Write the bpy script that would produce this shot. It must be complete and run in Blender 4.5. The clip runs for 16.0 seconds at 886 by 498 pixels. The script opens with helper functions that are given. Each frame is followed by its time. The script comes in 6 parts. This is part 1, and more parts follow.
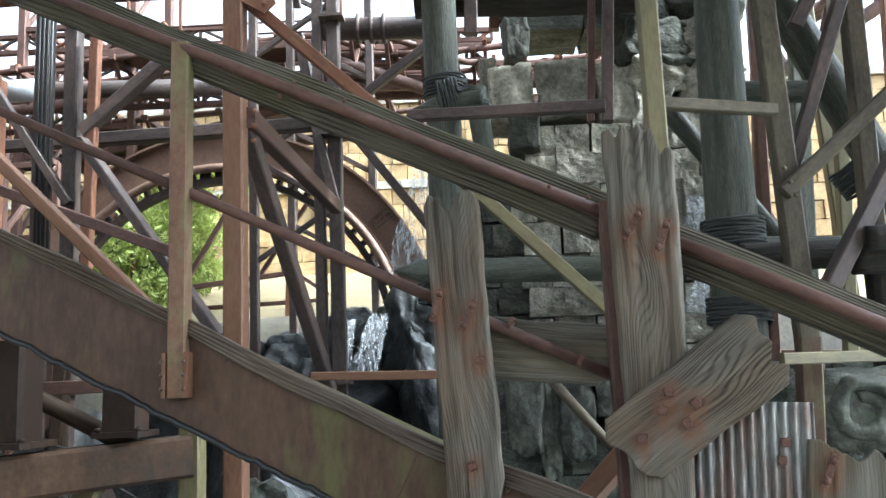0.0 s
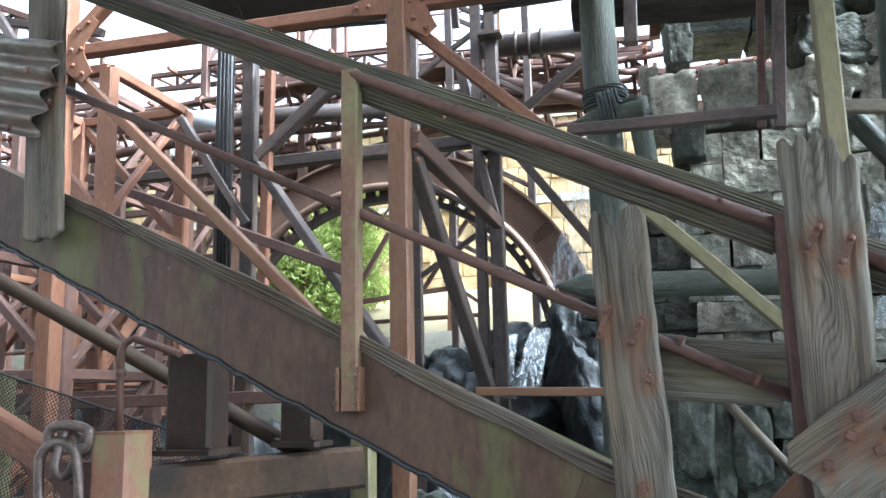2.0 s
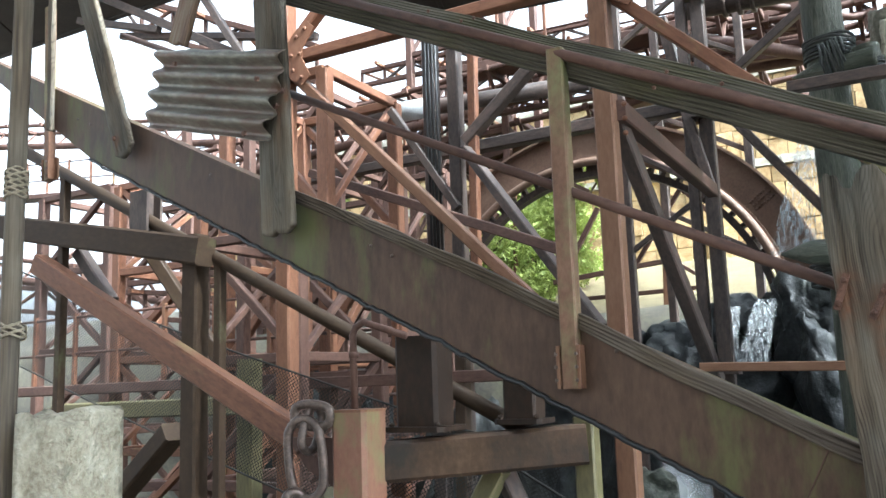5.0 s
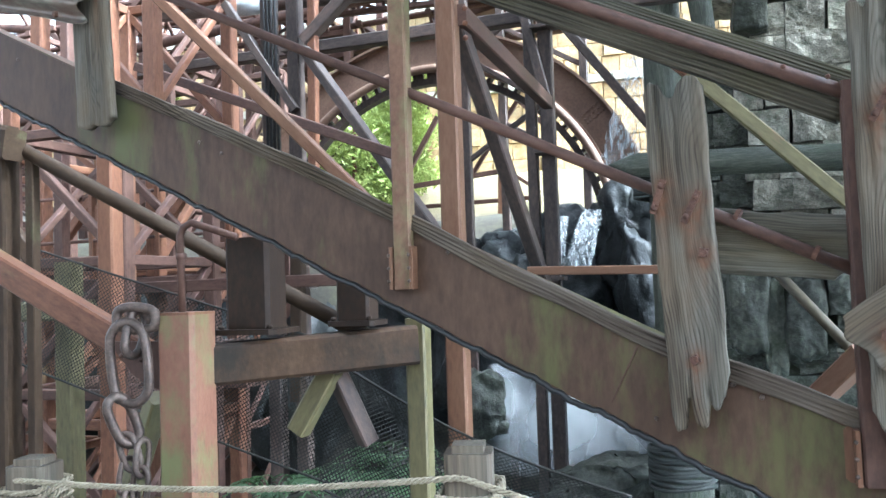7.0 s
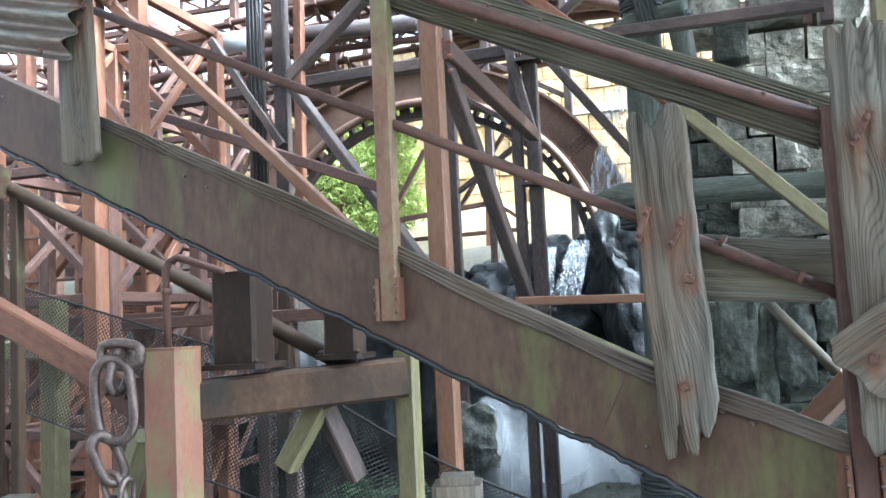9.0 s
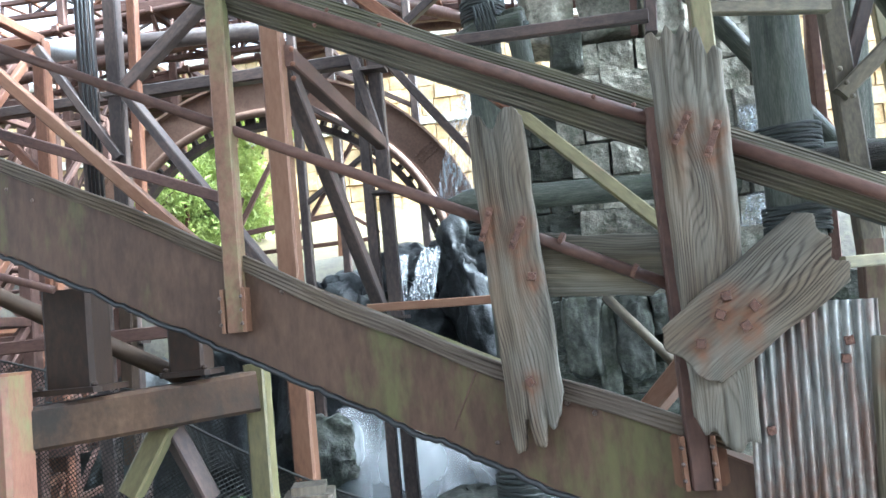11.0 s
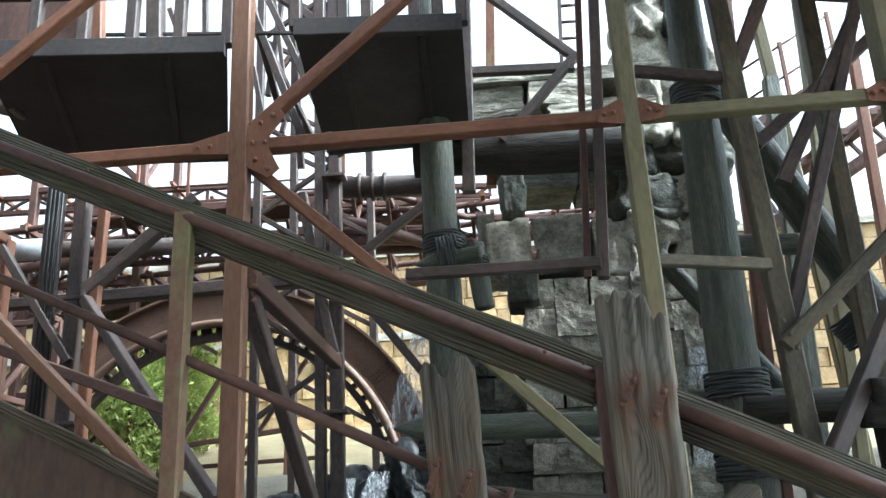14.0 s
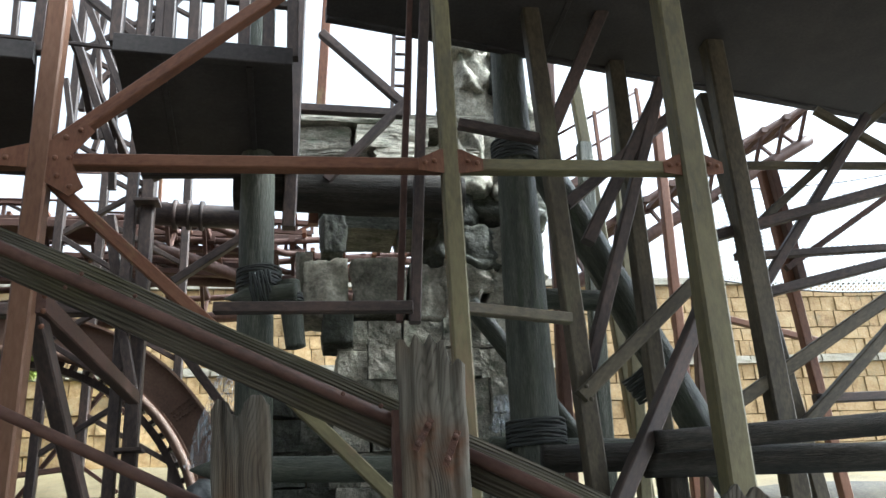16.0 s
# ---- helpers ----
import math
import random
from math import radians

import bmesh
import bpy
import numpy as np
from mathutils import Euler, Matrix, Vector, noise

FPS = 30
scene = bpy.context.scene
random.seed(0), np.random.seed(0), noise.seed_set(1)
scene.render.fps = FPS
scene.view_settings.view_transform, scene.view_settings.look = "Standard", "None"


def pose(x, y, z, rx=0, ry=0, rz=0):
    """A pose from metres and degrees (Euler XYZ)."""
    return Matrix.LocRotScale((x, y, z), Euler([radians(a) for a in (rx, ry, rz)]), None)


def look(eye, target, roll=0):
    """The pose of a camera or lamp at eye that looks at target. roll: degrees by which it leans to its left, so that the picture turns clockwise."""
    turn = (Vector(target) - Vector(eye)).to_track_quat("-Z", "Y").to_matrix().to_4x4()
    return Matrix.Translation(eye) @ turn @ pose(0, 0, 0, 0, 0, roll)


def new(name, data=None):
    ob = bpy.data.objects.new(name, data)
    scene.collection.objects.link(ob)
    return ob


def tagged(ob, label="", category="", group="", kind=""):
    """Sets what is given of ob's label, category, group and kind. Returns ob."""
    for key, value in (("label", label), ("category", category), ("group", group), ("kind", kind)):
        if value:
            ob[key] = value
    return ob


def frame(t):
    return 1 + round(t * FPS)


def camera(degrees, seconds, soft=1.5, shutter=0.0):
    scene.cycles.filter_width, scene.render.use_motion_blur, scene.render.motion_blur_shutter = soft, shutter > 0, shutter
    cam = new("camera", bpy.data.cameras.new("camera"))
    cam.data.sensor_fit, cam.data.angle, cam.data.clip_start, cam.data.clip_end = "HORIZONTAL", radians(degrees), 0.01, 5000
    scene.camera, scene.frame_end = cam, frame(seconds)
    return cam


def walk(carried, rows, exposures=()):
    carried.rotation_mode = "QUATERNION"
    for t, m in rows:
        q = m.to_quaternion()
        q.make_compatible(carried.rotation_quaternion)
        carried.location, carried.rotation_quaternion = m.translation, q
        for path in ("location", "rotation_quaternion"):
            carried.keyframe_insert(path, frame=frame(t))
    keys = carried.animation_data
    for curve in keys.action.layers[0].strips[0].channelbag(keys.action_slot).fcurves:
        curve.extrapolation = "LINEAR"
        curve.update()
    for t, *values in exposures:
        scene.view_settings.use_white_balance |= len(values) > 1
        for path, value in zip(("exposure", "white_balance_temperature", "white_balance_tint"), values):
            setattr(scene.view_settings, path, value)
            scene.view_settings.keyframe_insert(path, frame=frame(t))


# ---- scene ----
cam = camera(54.9, 16.0)
PATH = [
    (0, (0.173, 0.271, 1.59), (0.037, 2.243, 1.893), -2.3),
    (0.5, (0.182, 0.272, 1.592), (0.01, 2.235, 1.932), -0.9),
    (1, (0.173, 0.272, 1.598), (-0.077, 2.215, 1.999), -0.2),
    (1.5, (0.168, 0.262, 1.607), (-0.168, 2.183, 2.049), -1.0),
    (2, (0.158, 0.255, 1.6), (-0.342, 2.16, 1.946), -1.3),
    (2.5, (0.149, 0.247, 1.603), (-0.468, 2.113, 1.973), -1.7),
    (3, (0.144, 0.242, 1.61), (-0.63, 2.038, 2.027), -2.5),
    (3.2, (0.145, 0.237, 1.612), (-0.69, 2.003, 2.041), -2.5),
    (5.3, (0.146, 0.226, 1.6), (-0.809, 1.964, 1.861), -2.3),
    (5.5, (0.147, 0.239, 1.591), (-0.759, 2.009, 1.807), -2.5),
    (6, (0.154, 0.255, 1.587), (-0.613, 2.097, 1.728), -2.4),
    (6.5, (0.156, 0.265, 1.58), (-0.504, 2.15, 1.676), -2.0),
    (7, (0.15, 0.265, 1.578), (-0.477, 2.163, 1.661), -1.9),
    (7.5, (0.151, 0.261, 1.571), (-0.492, 2.151, 1.698), -1.7),
    (8, (0.155, 0.273, 1.565), (-0.475, 2.167, 1.695), -1.8),
    (8.2, (0.156, 0.28, 1.564), (-0.454, 2.18, 1.693), -1.9),
    (10.3, (0.158, 0.271, 1.573), (-0.412, 2.175, 1.791), -4.7),
    (10.5, (0.163, 0.277, 1.561), (-0.317, 2.208, 1.759), -5.2),
    (11, (0.176, 0.289, 1.546), (-0.089, 2.265, 1.707), -5.5),
    (11.5, (0.183, 0.297, 1.55), (-0.031, 2.278, 1.719), -5.0),
    (12, (0.193, 0.303, 1.556), (0.046, 2.288, 1.748), -4.5),
    (12.5, (0.194, 0.296, 1.568), (0.088, 2.281, 1.79), -4.3),
    (13, (0.193, 0.289, 1.582), (0.086, 2.26, 1.904), -4.0),
    (13.5, (0.189, 0.259, 1.624), (0.03, 2.176, 2.172), -3.3),
    (14, (0.2, 0.248, 1.64), (0.079, 2.139, 2.28), -3.0),
    (14.5, (0.208, 0.256, 1.639), (0.121, 2.149, 2.277), -3.6),
    (15, (0.222, 0.27, 1.634), (0.195, 2.168, 2.263), -4.1),
    (15.5, (0.231, 0.266, 1.635), (0.3, 2.152, 2.297), -4.1),
    (16, (0.252, 0.262, 1.638), (0.546, 2.109, 2.348), -3.4),
]
EXPOSURE = [(0, 2.92, 5400, 4), (1, 3.55, 4950, 3), (2, 3.18, 5080, 3), (3.2, 3.25, 5150, 3), (5.5, 2.85, 5480, 3), (6.5, 3.3, 5080, 3), (8.2, 3.52, 4980, 3), (10.3, 3.6, 5020, 3), (12.5, 3.68, 5020, 3),
            (13.0, 3.58, 5020, 2), (13.5, 3.02, 5050, 0), (14, 2.45, 5300, 2), (14.5, 2.06, 5500, 5), (16, 2.04, 5550, 5)]
walk(cam, [(t, look(eye, target, roll)) for t, eye, target, roll in PATH], EXPOSURE)

# ---- light: bright hazy sky, soft sun from the right ----
world = bpy.data.worlds.new("sky")
scene.world = world
world.use_nodes = True
wn, wl = world.node_tree.nodes, world.node_tree.links
sky = wn.new("ShaderNodeTexSky")
sky.sky_type = "NISHITA"
sky.sun_disc = False
sky.sun_elevation, sky.sun_rotation = radians(43), radians(97)
sky.air_density, sky.dust_density, sky.ozone_density = 1.0, 9.0, 0.5
pale = wn.new("ShaderNodeHueSaturation")
pale.inputs["Saturation"].default_value = 0.08
wl.new(sky.outputs["Color"], pale.inputs["Color"])
wl.new(pale.outputs["Color"], wn["Background"].inputs["Color"])
wn["Background"].inputs["Strength"].default_value = 0.15
sun = new("sun", bpy.data.lights.new("sun", "SUN"))
sun.data.energy, sun.data.angle, sun.data.color = 2.6, radians(14), (1.0, 0.95, 0.86)
sun.matrix_world = look((8, -1.1, 7.6), (0, 0, 0))


# ---- materials ----
def material(name, stops, rough=0.7, metal=0.0, scale=4.0, fine=40.0, stretch=(1, 1, 1), bump=0.3, stain=None,
             stain_scale=1.5, stain_at=0.55, per_piece=0.0, coarse_bump=0.0):
    """A surface whose colour runs through stops by coarse and fine noise, with a second stain colour in patches."""
    m = bpy.data.materials.new(name)
    m.use_nodes = True
    n, l = m.node_tree.nodes, m.node_tree.links
    b = n["Principled BSDF"]
    co = n.new("ShaderNodeTexCoord")
    mp = n.new("ShaderNodeMapping")
    mp.inputs["Scale"].default_value = stretch
    l.new(co.outputs["Object"], mp.inputs["Vector"])
    info = n.new("ShaderNodeObjectInfo")
    off = n.new("ShaderNodeVectorMath")
    off.operation = "MULTIPLY_ADD"
    l.new(info.outputs["Random"], off.inputs[0])
    off.inputs[1].default_value = (37, 17, 53)
    l.new(mp.outputs["Vector"], off.inputs[2])
    big, small = n.new("ShaderNodeTexNoise"), n.new("ShaderNodeTexNoise")
    for tex, s, d in ((big, scale, 5), (small, fine, 6)):
        tex.inputs["Scale"].default_value, tex.inputs["Detail"].default_value = s, d
        tex.inputs["Roughness"].default_value = 0.65
        l.new(off.outputs[0], tex.inputs["Vector"])
    mix = n.new("ShaderNodeMath")
    mix.operation = "MULTIPLY_ADD"
    mix.inputs[1].default_value = 0.45
    l.new(small.outputs["Fac"], mix.inputs[0])
    half = n.new("ShaderNodeMath")
    half.operation = "MULTIPLY"
    half.inputs[1].default_value = 0.55
    l.new(big.outputs["Fac"], half.inputs[0])
    l.new(half.outputs[0], mix.inputs[2])
    ramp = n.new("ShaderNodeValToRGB")
    l.new(mix.outputs[0], ramp.inputs["Fac"])
    e = ramp.color_ramp.elements
    while len(e) < len(stops):
        e.new(0.5)
    for i, c in enumerate(stops):
        e[i].position = 0.37 + 0.26 * i / max(1, len(stops) - 1)
        e[i].color = (*c, 1)
    colour = ramp.outputs["Color"]
    if stain:
        st = n.new("ShaderNodeTexNoise")
        st.inputs["Scale"].default_value, st.inputs["Detail"].default_value = stain_scale, 6
        st.inputs["Roughness"].default_value = 0.7
        l.new(off.outputs[0], st.inputs["Vector"])
        sr = n.new("ShaderNodeMapRange")
        sr.inputs["From Min"].default_value, sr.inputs["From Max"].default_value = stain_at, stain_at + 0.16
        sr.inputs["To Max"].default_value = 0.85
        l.new(st.outputs["Fac"], sr.inputs["Value"])
        mc = n.new("ShaderNodeMix")
        mc.data_type = "RGBA"
        l.new(sr.outputs["Result"], mc.inputs["Factor"])
        l.new(colour, mc.inputs["A"])
        mc.inputs["B"].default_value = (*stain, 1)
        colour = mc.outputs["Result"]
    if per_piece:
        hs = n.new("ShaderNodeHueSaturation")
        vr = n.new("ShaderNodeMapRange")
        vr.inputs["To Min"].default_value, vr.inputs["To Max"].default_value = 1 - per_piece, 1 + per_piece
        l.new(info.outputs["Random"], vr.inputs["Value"])
        l.new(vr.outputs["Result"], hs.inputs["Value"])
        l.new(colour, hs.inputs["Color"])
        colour = hs.outputs["Color"]
    l.new(colour, b.inputs["Base Color"])
    rr = n.new("ShaderNodeMapRange")
    rr.inputs["To Min"].default_value, rr.inputs["To Max"].default_value = max(0.05, rough - 0.15), min(1, rough + 0.15)
    l.new(mix.outputs[0], rr.inputs["Value"])
    l.new(rr.outputs["Result"], b.inputs["Roughness"])
    b.inputs["Metallic"].default_value = metal
    bp = n.new("ShaderNodeBump")
    bp.inputs["Strength"].default_value, bp.inputs["Distance"].default_value = bump, 0.01
    l.new(small.outputs["Fac"], bp.inputs["Height"])
    last = bp
    if coarse_bump:
        b2 = n.new("ShaderNodeBump")
        b2.inputs["Strength"].default_value, b2.inputs["Distance"].default_value = coarse_bump, 0.06
        l.new(big.outputs["Fac"], b2.inputs["Height"])
        l.new(bp.outputs["Normal"], b2.inputs["Normal"])
        last = b2
    l.new(last.outputs["Normal"], b.inputs["Normal"])
    return m


RED = material("red_oxide_steel", [(0.0703, 0.0312, 0.0173), (0.124, 0.0549, 0.0303), (0.157, 0.0777, 0.0432)], 0.55, 0, 3, 45, (1, 1, 0.35), 0.15, (0.20, 0.21, 0.09), 1.6, 0.60)
PINK = material("faded_red_steel", [(0.0775, 0.0368, 0.0204), (0.117, 0.0584, 0.0325), (0.143, 0.08, 0.0477)], 0.55, 0, 3, 45, (1, 1, 0.3), 0.15, (0.20, 0.20, 0.09), 1.3, 0.62)
GREEN = material("algae_covered_steel", [(0.0566, 0.0468, 0.0187), (0.0944, 0.0796, 0.0318), (0.129, 0.111, 0.0474)], 0.6, 0, 2.5, 40, (1, 1, 0.3), 0.15, (0.27, 0.14, 0.09), 1.3, 0.60)
BROWN = material("brown_painted_steel", [(0.040, 0.023, 0.0145), (0.064, 0.038, 0.024), (0.086, 0.054, 0.035)], 0.6, 0, 2.2, 30, (1, 1, 0.35), 0.12, (0.082, 0.088, 0.030), 2.8, 0.505)
DARK = material("dark_stained_steel", [(0.0264, 0.0201, 0.0186), (0.0528, 0.0404, 0.0342), (0.0931, 0.0637, 0.0528)], 0.55, 0, 3, 40, (1, 1, 0.4), 0.12)
MAROON = material("dull_maroon_steel", [(0.0376, 0.0208, 0.0153), (0.0691, 0.0371, 0.0272), (0.094, 0.0533, 0.0399)], 0.6, 0, 3, 40, (1, 1, 0.4), 0.12)
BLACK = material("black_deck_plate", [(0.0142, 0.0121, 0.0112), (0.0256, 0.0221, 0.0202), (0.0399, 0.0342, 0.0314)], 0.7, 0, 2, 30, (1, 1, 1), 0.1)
# log colour lightened to stand for the milky haze before it
TEAL = material("weathered_teal_log", [(0.0236, 0.027, 0.0192), (0.0544, 0.0585, 0.0428), (0.109, 0.11, 0.0855)], 0.6, 0, 3, 30, (4, 4, 0.5), 0.9, (0.05, 0.065, 0.033), 2, 0.55, 0, 0.4)
RUST = material("rusty_iron", [(0.040, 0.019, 0.012), (0.078, 0.035, 0.021), (0.12, 0.058, 0.035)], 0.8, 0, 12, 90, (1, 1, 1), 0.6)
CABLE = material("black_rubber_cable", [(0.006, 0.006, 0.006), (0.012, 0.012, 0.012)], 0.5)
CHAIN = material("worn_iron_chain", [(0.0375, 0.0285, 0.024), (0.0825, 0.06, 0.0488), (0.15, 0.112, 0.09)], 0.45, 0.5, 8, 60, (1, 1, 1), 0.3)
ROPE = material("pale_rope", [(0.134, 0.111, 0.0736), (0.218, 0.186, 0.129), (0.275, 0.238, 0.17)], 0.9, 0, 20, 180, (1, 1, 1), 0.5)
OLDROPE = material("dark_lashing_rope", [(0.015, 0.017, 0.015), (0.04, 0.042, 0.036)], 0.9, 0, 20, 120, (1, 1, 1), 0.5)
SAND = material("sandstone", [(0.266, 0.17, 0.0726), (0.403, 0.277, 0.13), (0.482, 0.366, 0.2)], 0.9, 0, 2.5, 22, (1, 1, 1), 0.5, (0.20, 0.19, 0.12), 1.2, 0.575, 0.30, 0.3)
PALESTONE = material("pale_coping_stone", [(0.25, 0.225, 0.172), (0.362, 0.337, 0.266), (0.424, 0.399, 0.326)], 0.9, 0, 3, 25, (1, 1, 1), 0.5, (0.22, 0.23, 0.15), 1.5, 0.58, 0.2)
MORTAR = material("dark_joint_mortar", [(0.08, 0.06, 0.04), (0.15, 0.11, 0.07)], 0.95, 0, 4, 30)
# stone colour raised too, with the haze on the temple put into it
ROCK = material("grey_temple_stone", [(0.107, 0.102, 0.0814), (0.253, 0.238, 0.19), (0.428, 0.404, 0.328)], 0.92, 0, 2.6, 24, (1, 1, 1), 0.6, (0.085, 0.10, 0.065), 1.6, 0.52, 0.3, 0.5)
WETROCK = material("wet_black_rock", [(0.00648, 0.0072, 0.00756), (0.0144, 0.0158, 0.0158), (0.036, 0.0396, 0.0389)], 0.5, 0, 3, 25, (1, 1, 1), 0.6, (0.03, 0.035, 0.022), 2, 0.56, 0, 0.6)
LIMESTONE = material("lichen_spotted_limestone", [(0.18, 0.155, 0.105), (0.3, 0.27, 0.195), (0.41, 0.375, 0.29)], 0.95, 0, 7, 40, (1, 1, 1), 1.0, (0.13, 0.12, 0.085), 11, 0.53, 0, 0.9)
SOIL = material("dark_damp_soil", [(0.02, 0.018, 0.013), (0.045, 0.04, 0.028), (0.07, 0.065, 0.04)], 0.95, 0, 1.2, 14, (1, 1, 1), 0.8)
BANK = material("dry_straw_bank", [(0.0756, 0.06, 0.0267), (0.12, 0.096, 0.0461), (0.158, 0.129, 0.0654)], 0.95, 0, 1.5, 18, (1, 2, 1), 0.8)
PATHMAT = material("trodden_path", [(0.12, 0.10, 0.08), (0.2, 0.175, 0.14)], 0.95, 0, 2, 20)
LEAF = material("bright_leaf", [(0.153, 0.196, 0.0391), (0.268, 0.323, 0.0831), (0.383, 0.43, 0.146)], 0.55, 0, 3, 9, (1, 1, 1), 0.05)
FERN = material("dark_fern_leaf", [(0.022, 0.042, 0.016), (0.042, 0.078, 0.028), (0.07, 0.11, 0.045)], 0.5, 0, 3, 9, (1, 1, 1), 0.05)

def let_light_through(m, colour, share):
    """Thin leaves: part of the light passes through."""
    n, l = m.node_tree.nodes, m.node_tree.links
    out = n["Material Output"]
    t, mix = n.new("ShaderNodeBsdfTranslucent"), n.new("ShaderNodeMixShader")
    t.inputs["Color"].default_value = (*colour, 1)
    mix.inputs["Fac"].default_value = share
    l.new(n["Principled BSDF"].outputs["BSDF"], mix.inputs[1])
    l.new(t.outputs["BSDF"], mix.inputs[2])
    l.new(mix.outputs["Shader"], out.inputs["Surface"])


let_light_through(LEAF, (0.34, 0.42, 0.09), 0.35)
let_light_through(FERN, (0.10, 0.20, 0.05), 0.3)
BARK = material("brown_bark", [(0.05, 0.035, 0.022), (0.11, 0.08, 0.055)], 0.9, 0, 6, 40, (1, 1, 0.3), 0.6)
PEBBLE = material("grey_plaster", [(0.2, 0.19, 0.17), (0.3, 0.28, 0.25)], 0.9)


def rust_over(m):
    """Rust that has run from bolts and along sheet edges, held in the mesh as an amount."""
    n, l = m.node_tree.nodes, m.node_tree.links
    b = n["Principled BSDF"]
    under = b.inputs["Base Color"].links[0].from_socket
    att, tex, mul, mc = n.new("ShaderNodeAttribute"), n.new("ShaderNodeTexNoise"), n.new("ShaderNodeMath"), n.new("ShaderNodeMix")
    att.attribute_name = "rust"
    co = n.new("ShaderNodeTexCoord")
    l.new(co.outputs["Object"], tex.inputs["Vector"])
    tex.inputs["Scale"].default_value, tex.inputs["Detail"].default_value = 38, 5
    rng = n.new("ShaderNodeMapRange")
    rng.inputs["From Min"].default_value, rng.inputs["From Max"].default_value = 0.3, 0.62
    rng.inputs["To Min"].default_value = 0.35
    l.new(tex.outputs["Fac"], rng.inputs["Value"])
    mul.operation = "MULTIPLY"
    mul.use_clamp = True
    l.new(att.outputs["Fac"], mul.inputs[0])
    l.new(rng.outputs["Result"], mul.inputs[1])
    mc.data_type = "RGBA"
    mc.inputs["B"].default_value = (0.11, 0.056, 0.031, 1)
    l.new(mul.outputs[0], mc.inputs["Factor"])
    l.new(under, mc.inputs["A"])
    l.new(mc.outputs["Result"], b.inputs["Base Color"])
    return m


def wood(name, dark, mid, light, warm, lines=140.0, whorl=95.0, contrast=0.30):
    """Weathered timber: raised growth lines that flow along the board and bend round knots, with warm and grey patches."""
    m = bpy.data.materials.new(name)
    m.use_nodes = True
    n, l = m.node_tree.nodes, m.node_tree.links
    b = n["Principled BSDF"]

    def maths(op, a, c=None):
        k = n.new("ShaderNodeMath")
        k.operation = op
        for i, v in enumerate((a, c)):
            if v is None:
                continue
            if isinstance(v, (int, float)):
                k.inputs[i].default_value = v
            else:
                l.new(v, k.inputs[i])
        return k.outputs[0]

    def field(vec, scale, detail, size=1.0):
        mp = n.new("ShaderNodeMapping")
        mp.inputs["Scale"].default_value = scale
        l.new(vec, mp.inputs["Vector"])
        t = n.new("ShaderNodeTexNoise")
        t.inputs["Scale"].default_value, t.inputs["Detail"].default_value = size, detail
        l.new(mp.outputs["Vector"], t.inputs["Vector"])
        return t.outputs["Fac"]

    co, info = n.new("ShaderNodeTexCoord"), n.new("ShaderNodeObjectInfo")
    off = n.new("ShaderNodeVectorMath")
    off.operation = "MULTIPLY_ADD"
    l.new(info.outputs["Random"], off.inputs[0])
    off.inputs[1].default_value = (3, 7, 11)
    l.new(co.outputs["Object"], off.inputs[2])
    vec = off.outputs[0]
    split = n.new("ShaderNodeSeparateXYZ")
    l.new(vec, split.inputs[0])
    bend = field(vec, (6.5, 6.5, 1.8), 1.5)
    phase = maths("ADD", maths("MULTIPLY", split.outputs["X"], lines * 6.283), maths("MULTIPLY", bend, whorl))
    line = maths("SINE", phase)
    groove = maths("POWER", maths("MULTIPLY_ADD", line, 0.5), 3.0)
    n_add = groove.node.inputs[0].links[0].from_node
    n_add.inputs[2].default_value = 0.5
    fibre = field(vec, (120, 120, 4), 4)
    depth = field(vec, (9, 9, 3), 3)
    depth = maths("MULTIPLY", depth, maths("ADD", depth, 0.5))
    broad = field(vec, (9, 9, 2.2), 3)
    strength = maths("MULTIPLY", groove, maths("MULTIPLY", maths("MULTIPLY", depth, depth), contrast * 2.1))
    tone = maths("SUBTRACT", maths("ADD", maths("ADD", maths("MULTIPLY", fibre, 0.62), maths("MULTIPLY", broad, 0.85)), -0.15), strength)
    ramp = n.new("ShaderNodeValToRGB")
    e = ramp.color_ramp.elements
    e.new(0.5)
    for i, (p, c) in enumerate(((0.28, dark), (0.52, mid), (0.78, light))):
        e[i].position, e[i].color = p, (*c, 1)
    l.new(tone, ramp.inputs["Fac"])
    pr = n.new("ShaderNodeMapRange")
    pr.inputs["From Min"].default_value, pr.inputs["From Max"].default_value = 0.44, 0.64
    pr.inputs["To Max"].default_value = 0.85
    l.new(field(vec, (6, 6, 2.5), 4), pr.inputs["Value"])
    mc = n.new("ShaderNodeMix")
    mc.data_type, mc.blend_type = "RGBA", "MULTIPLY"
    l.new(pr.outputs["Result"], mc.inputs["Factor"])
    l.new(ramp.outputs["Color"], mc.inputs["A"])
    mc.inputs["B"].default_value = (*warm, 1)
    l.new(mc.outputs["Result"], b.inputs["Base Color"])
    b.inputs["Roughness"].default_value = 0.8
    bp = n.new("ShaderNodeBump")
    bp.inputs["Strength"].default_value, bp.inputs["Distance"].default_value = 0.6, 0.006
    l.new(tone, bp.inputs["Height"])
    l.new(bp.outputs["Normal"], b.inputs["Normal"])
    return rust_over(m)


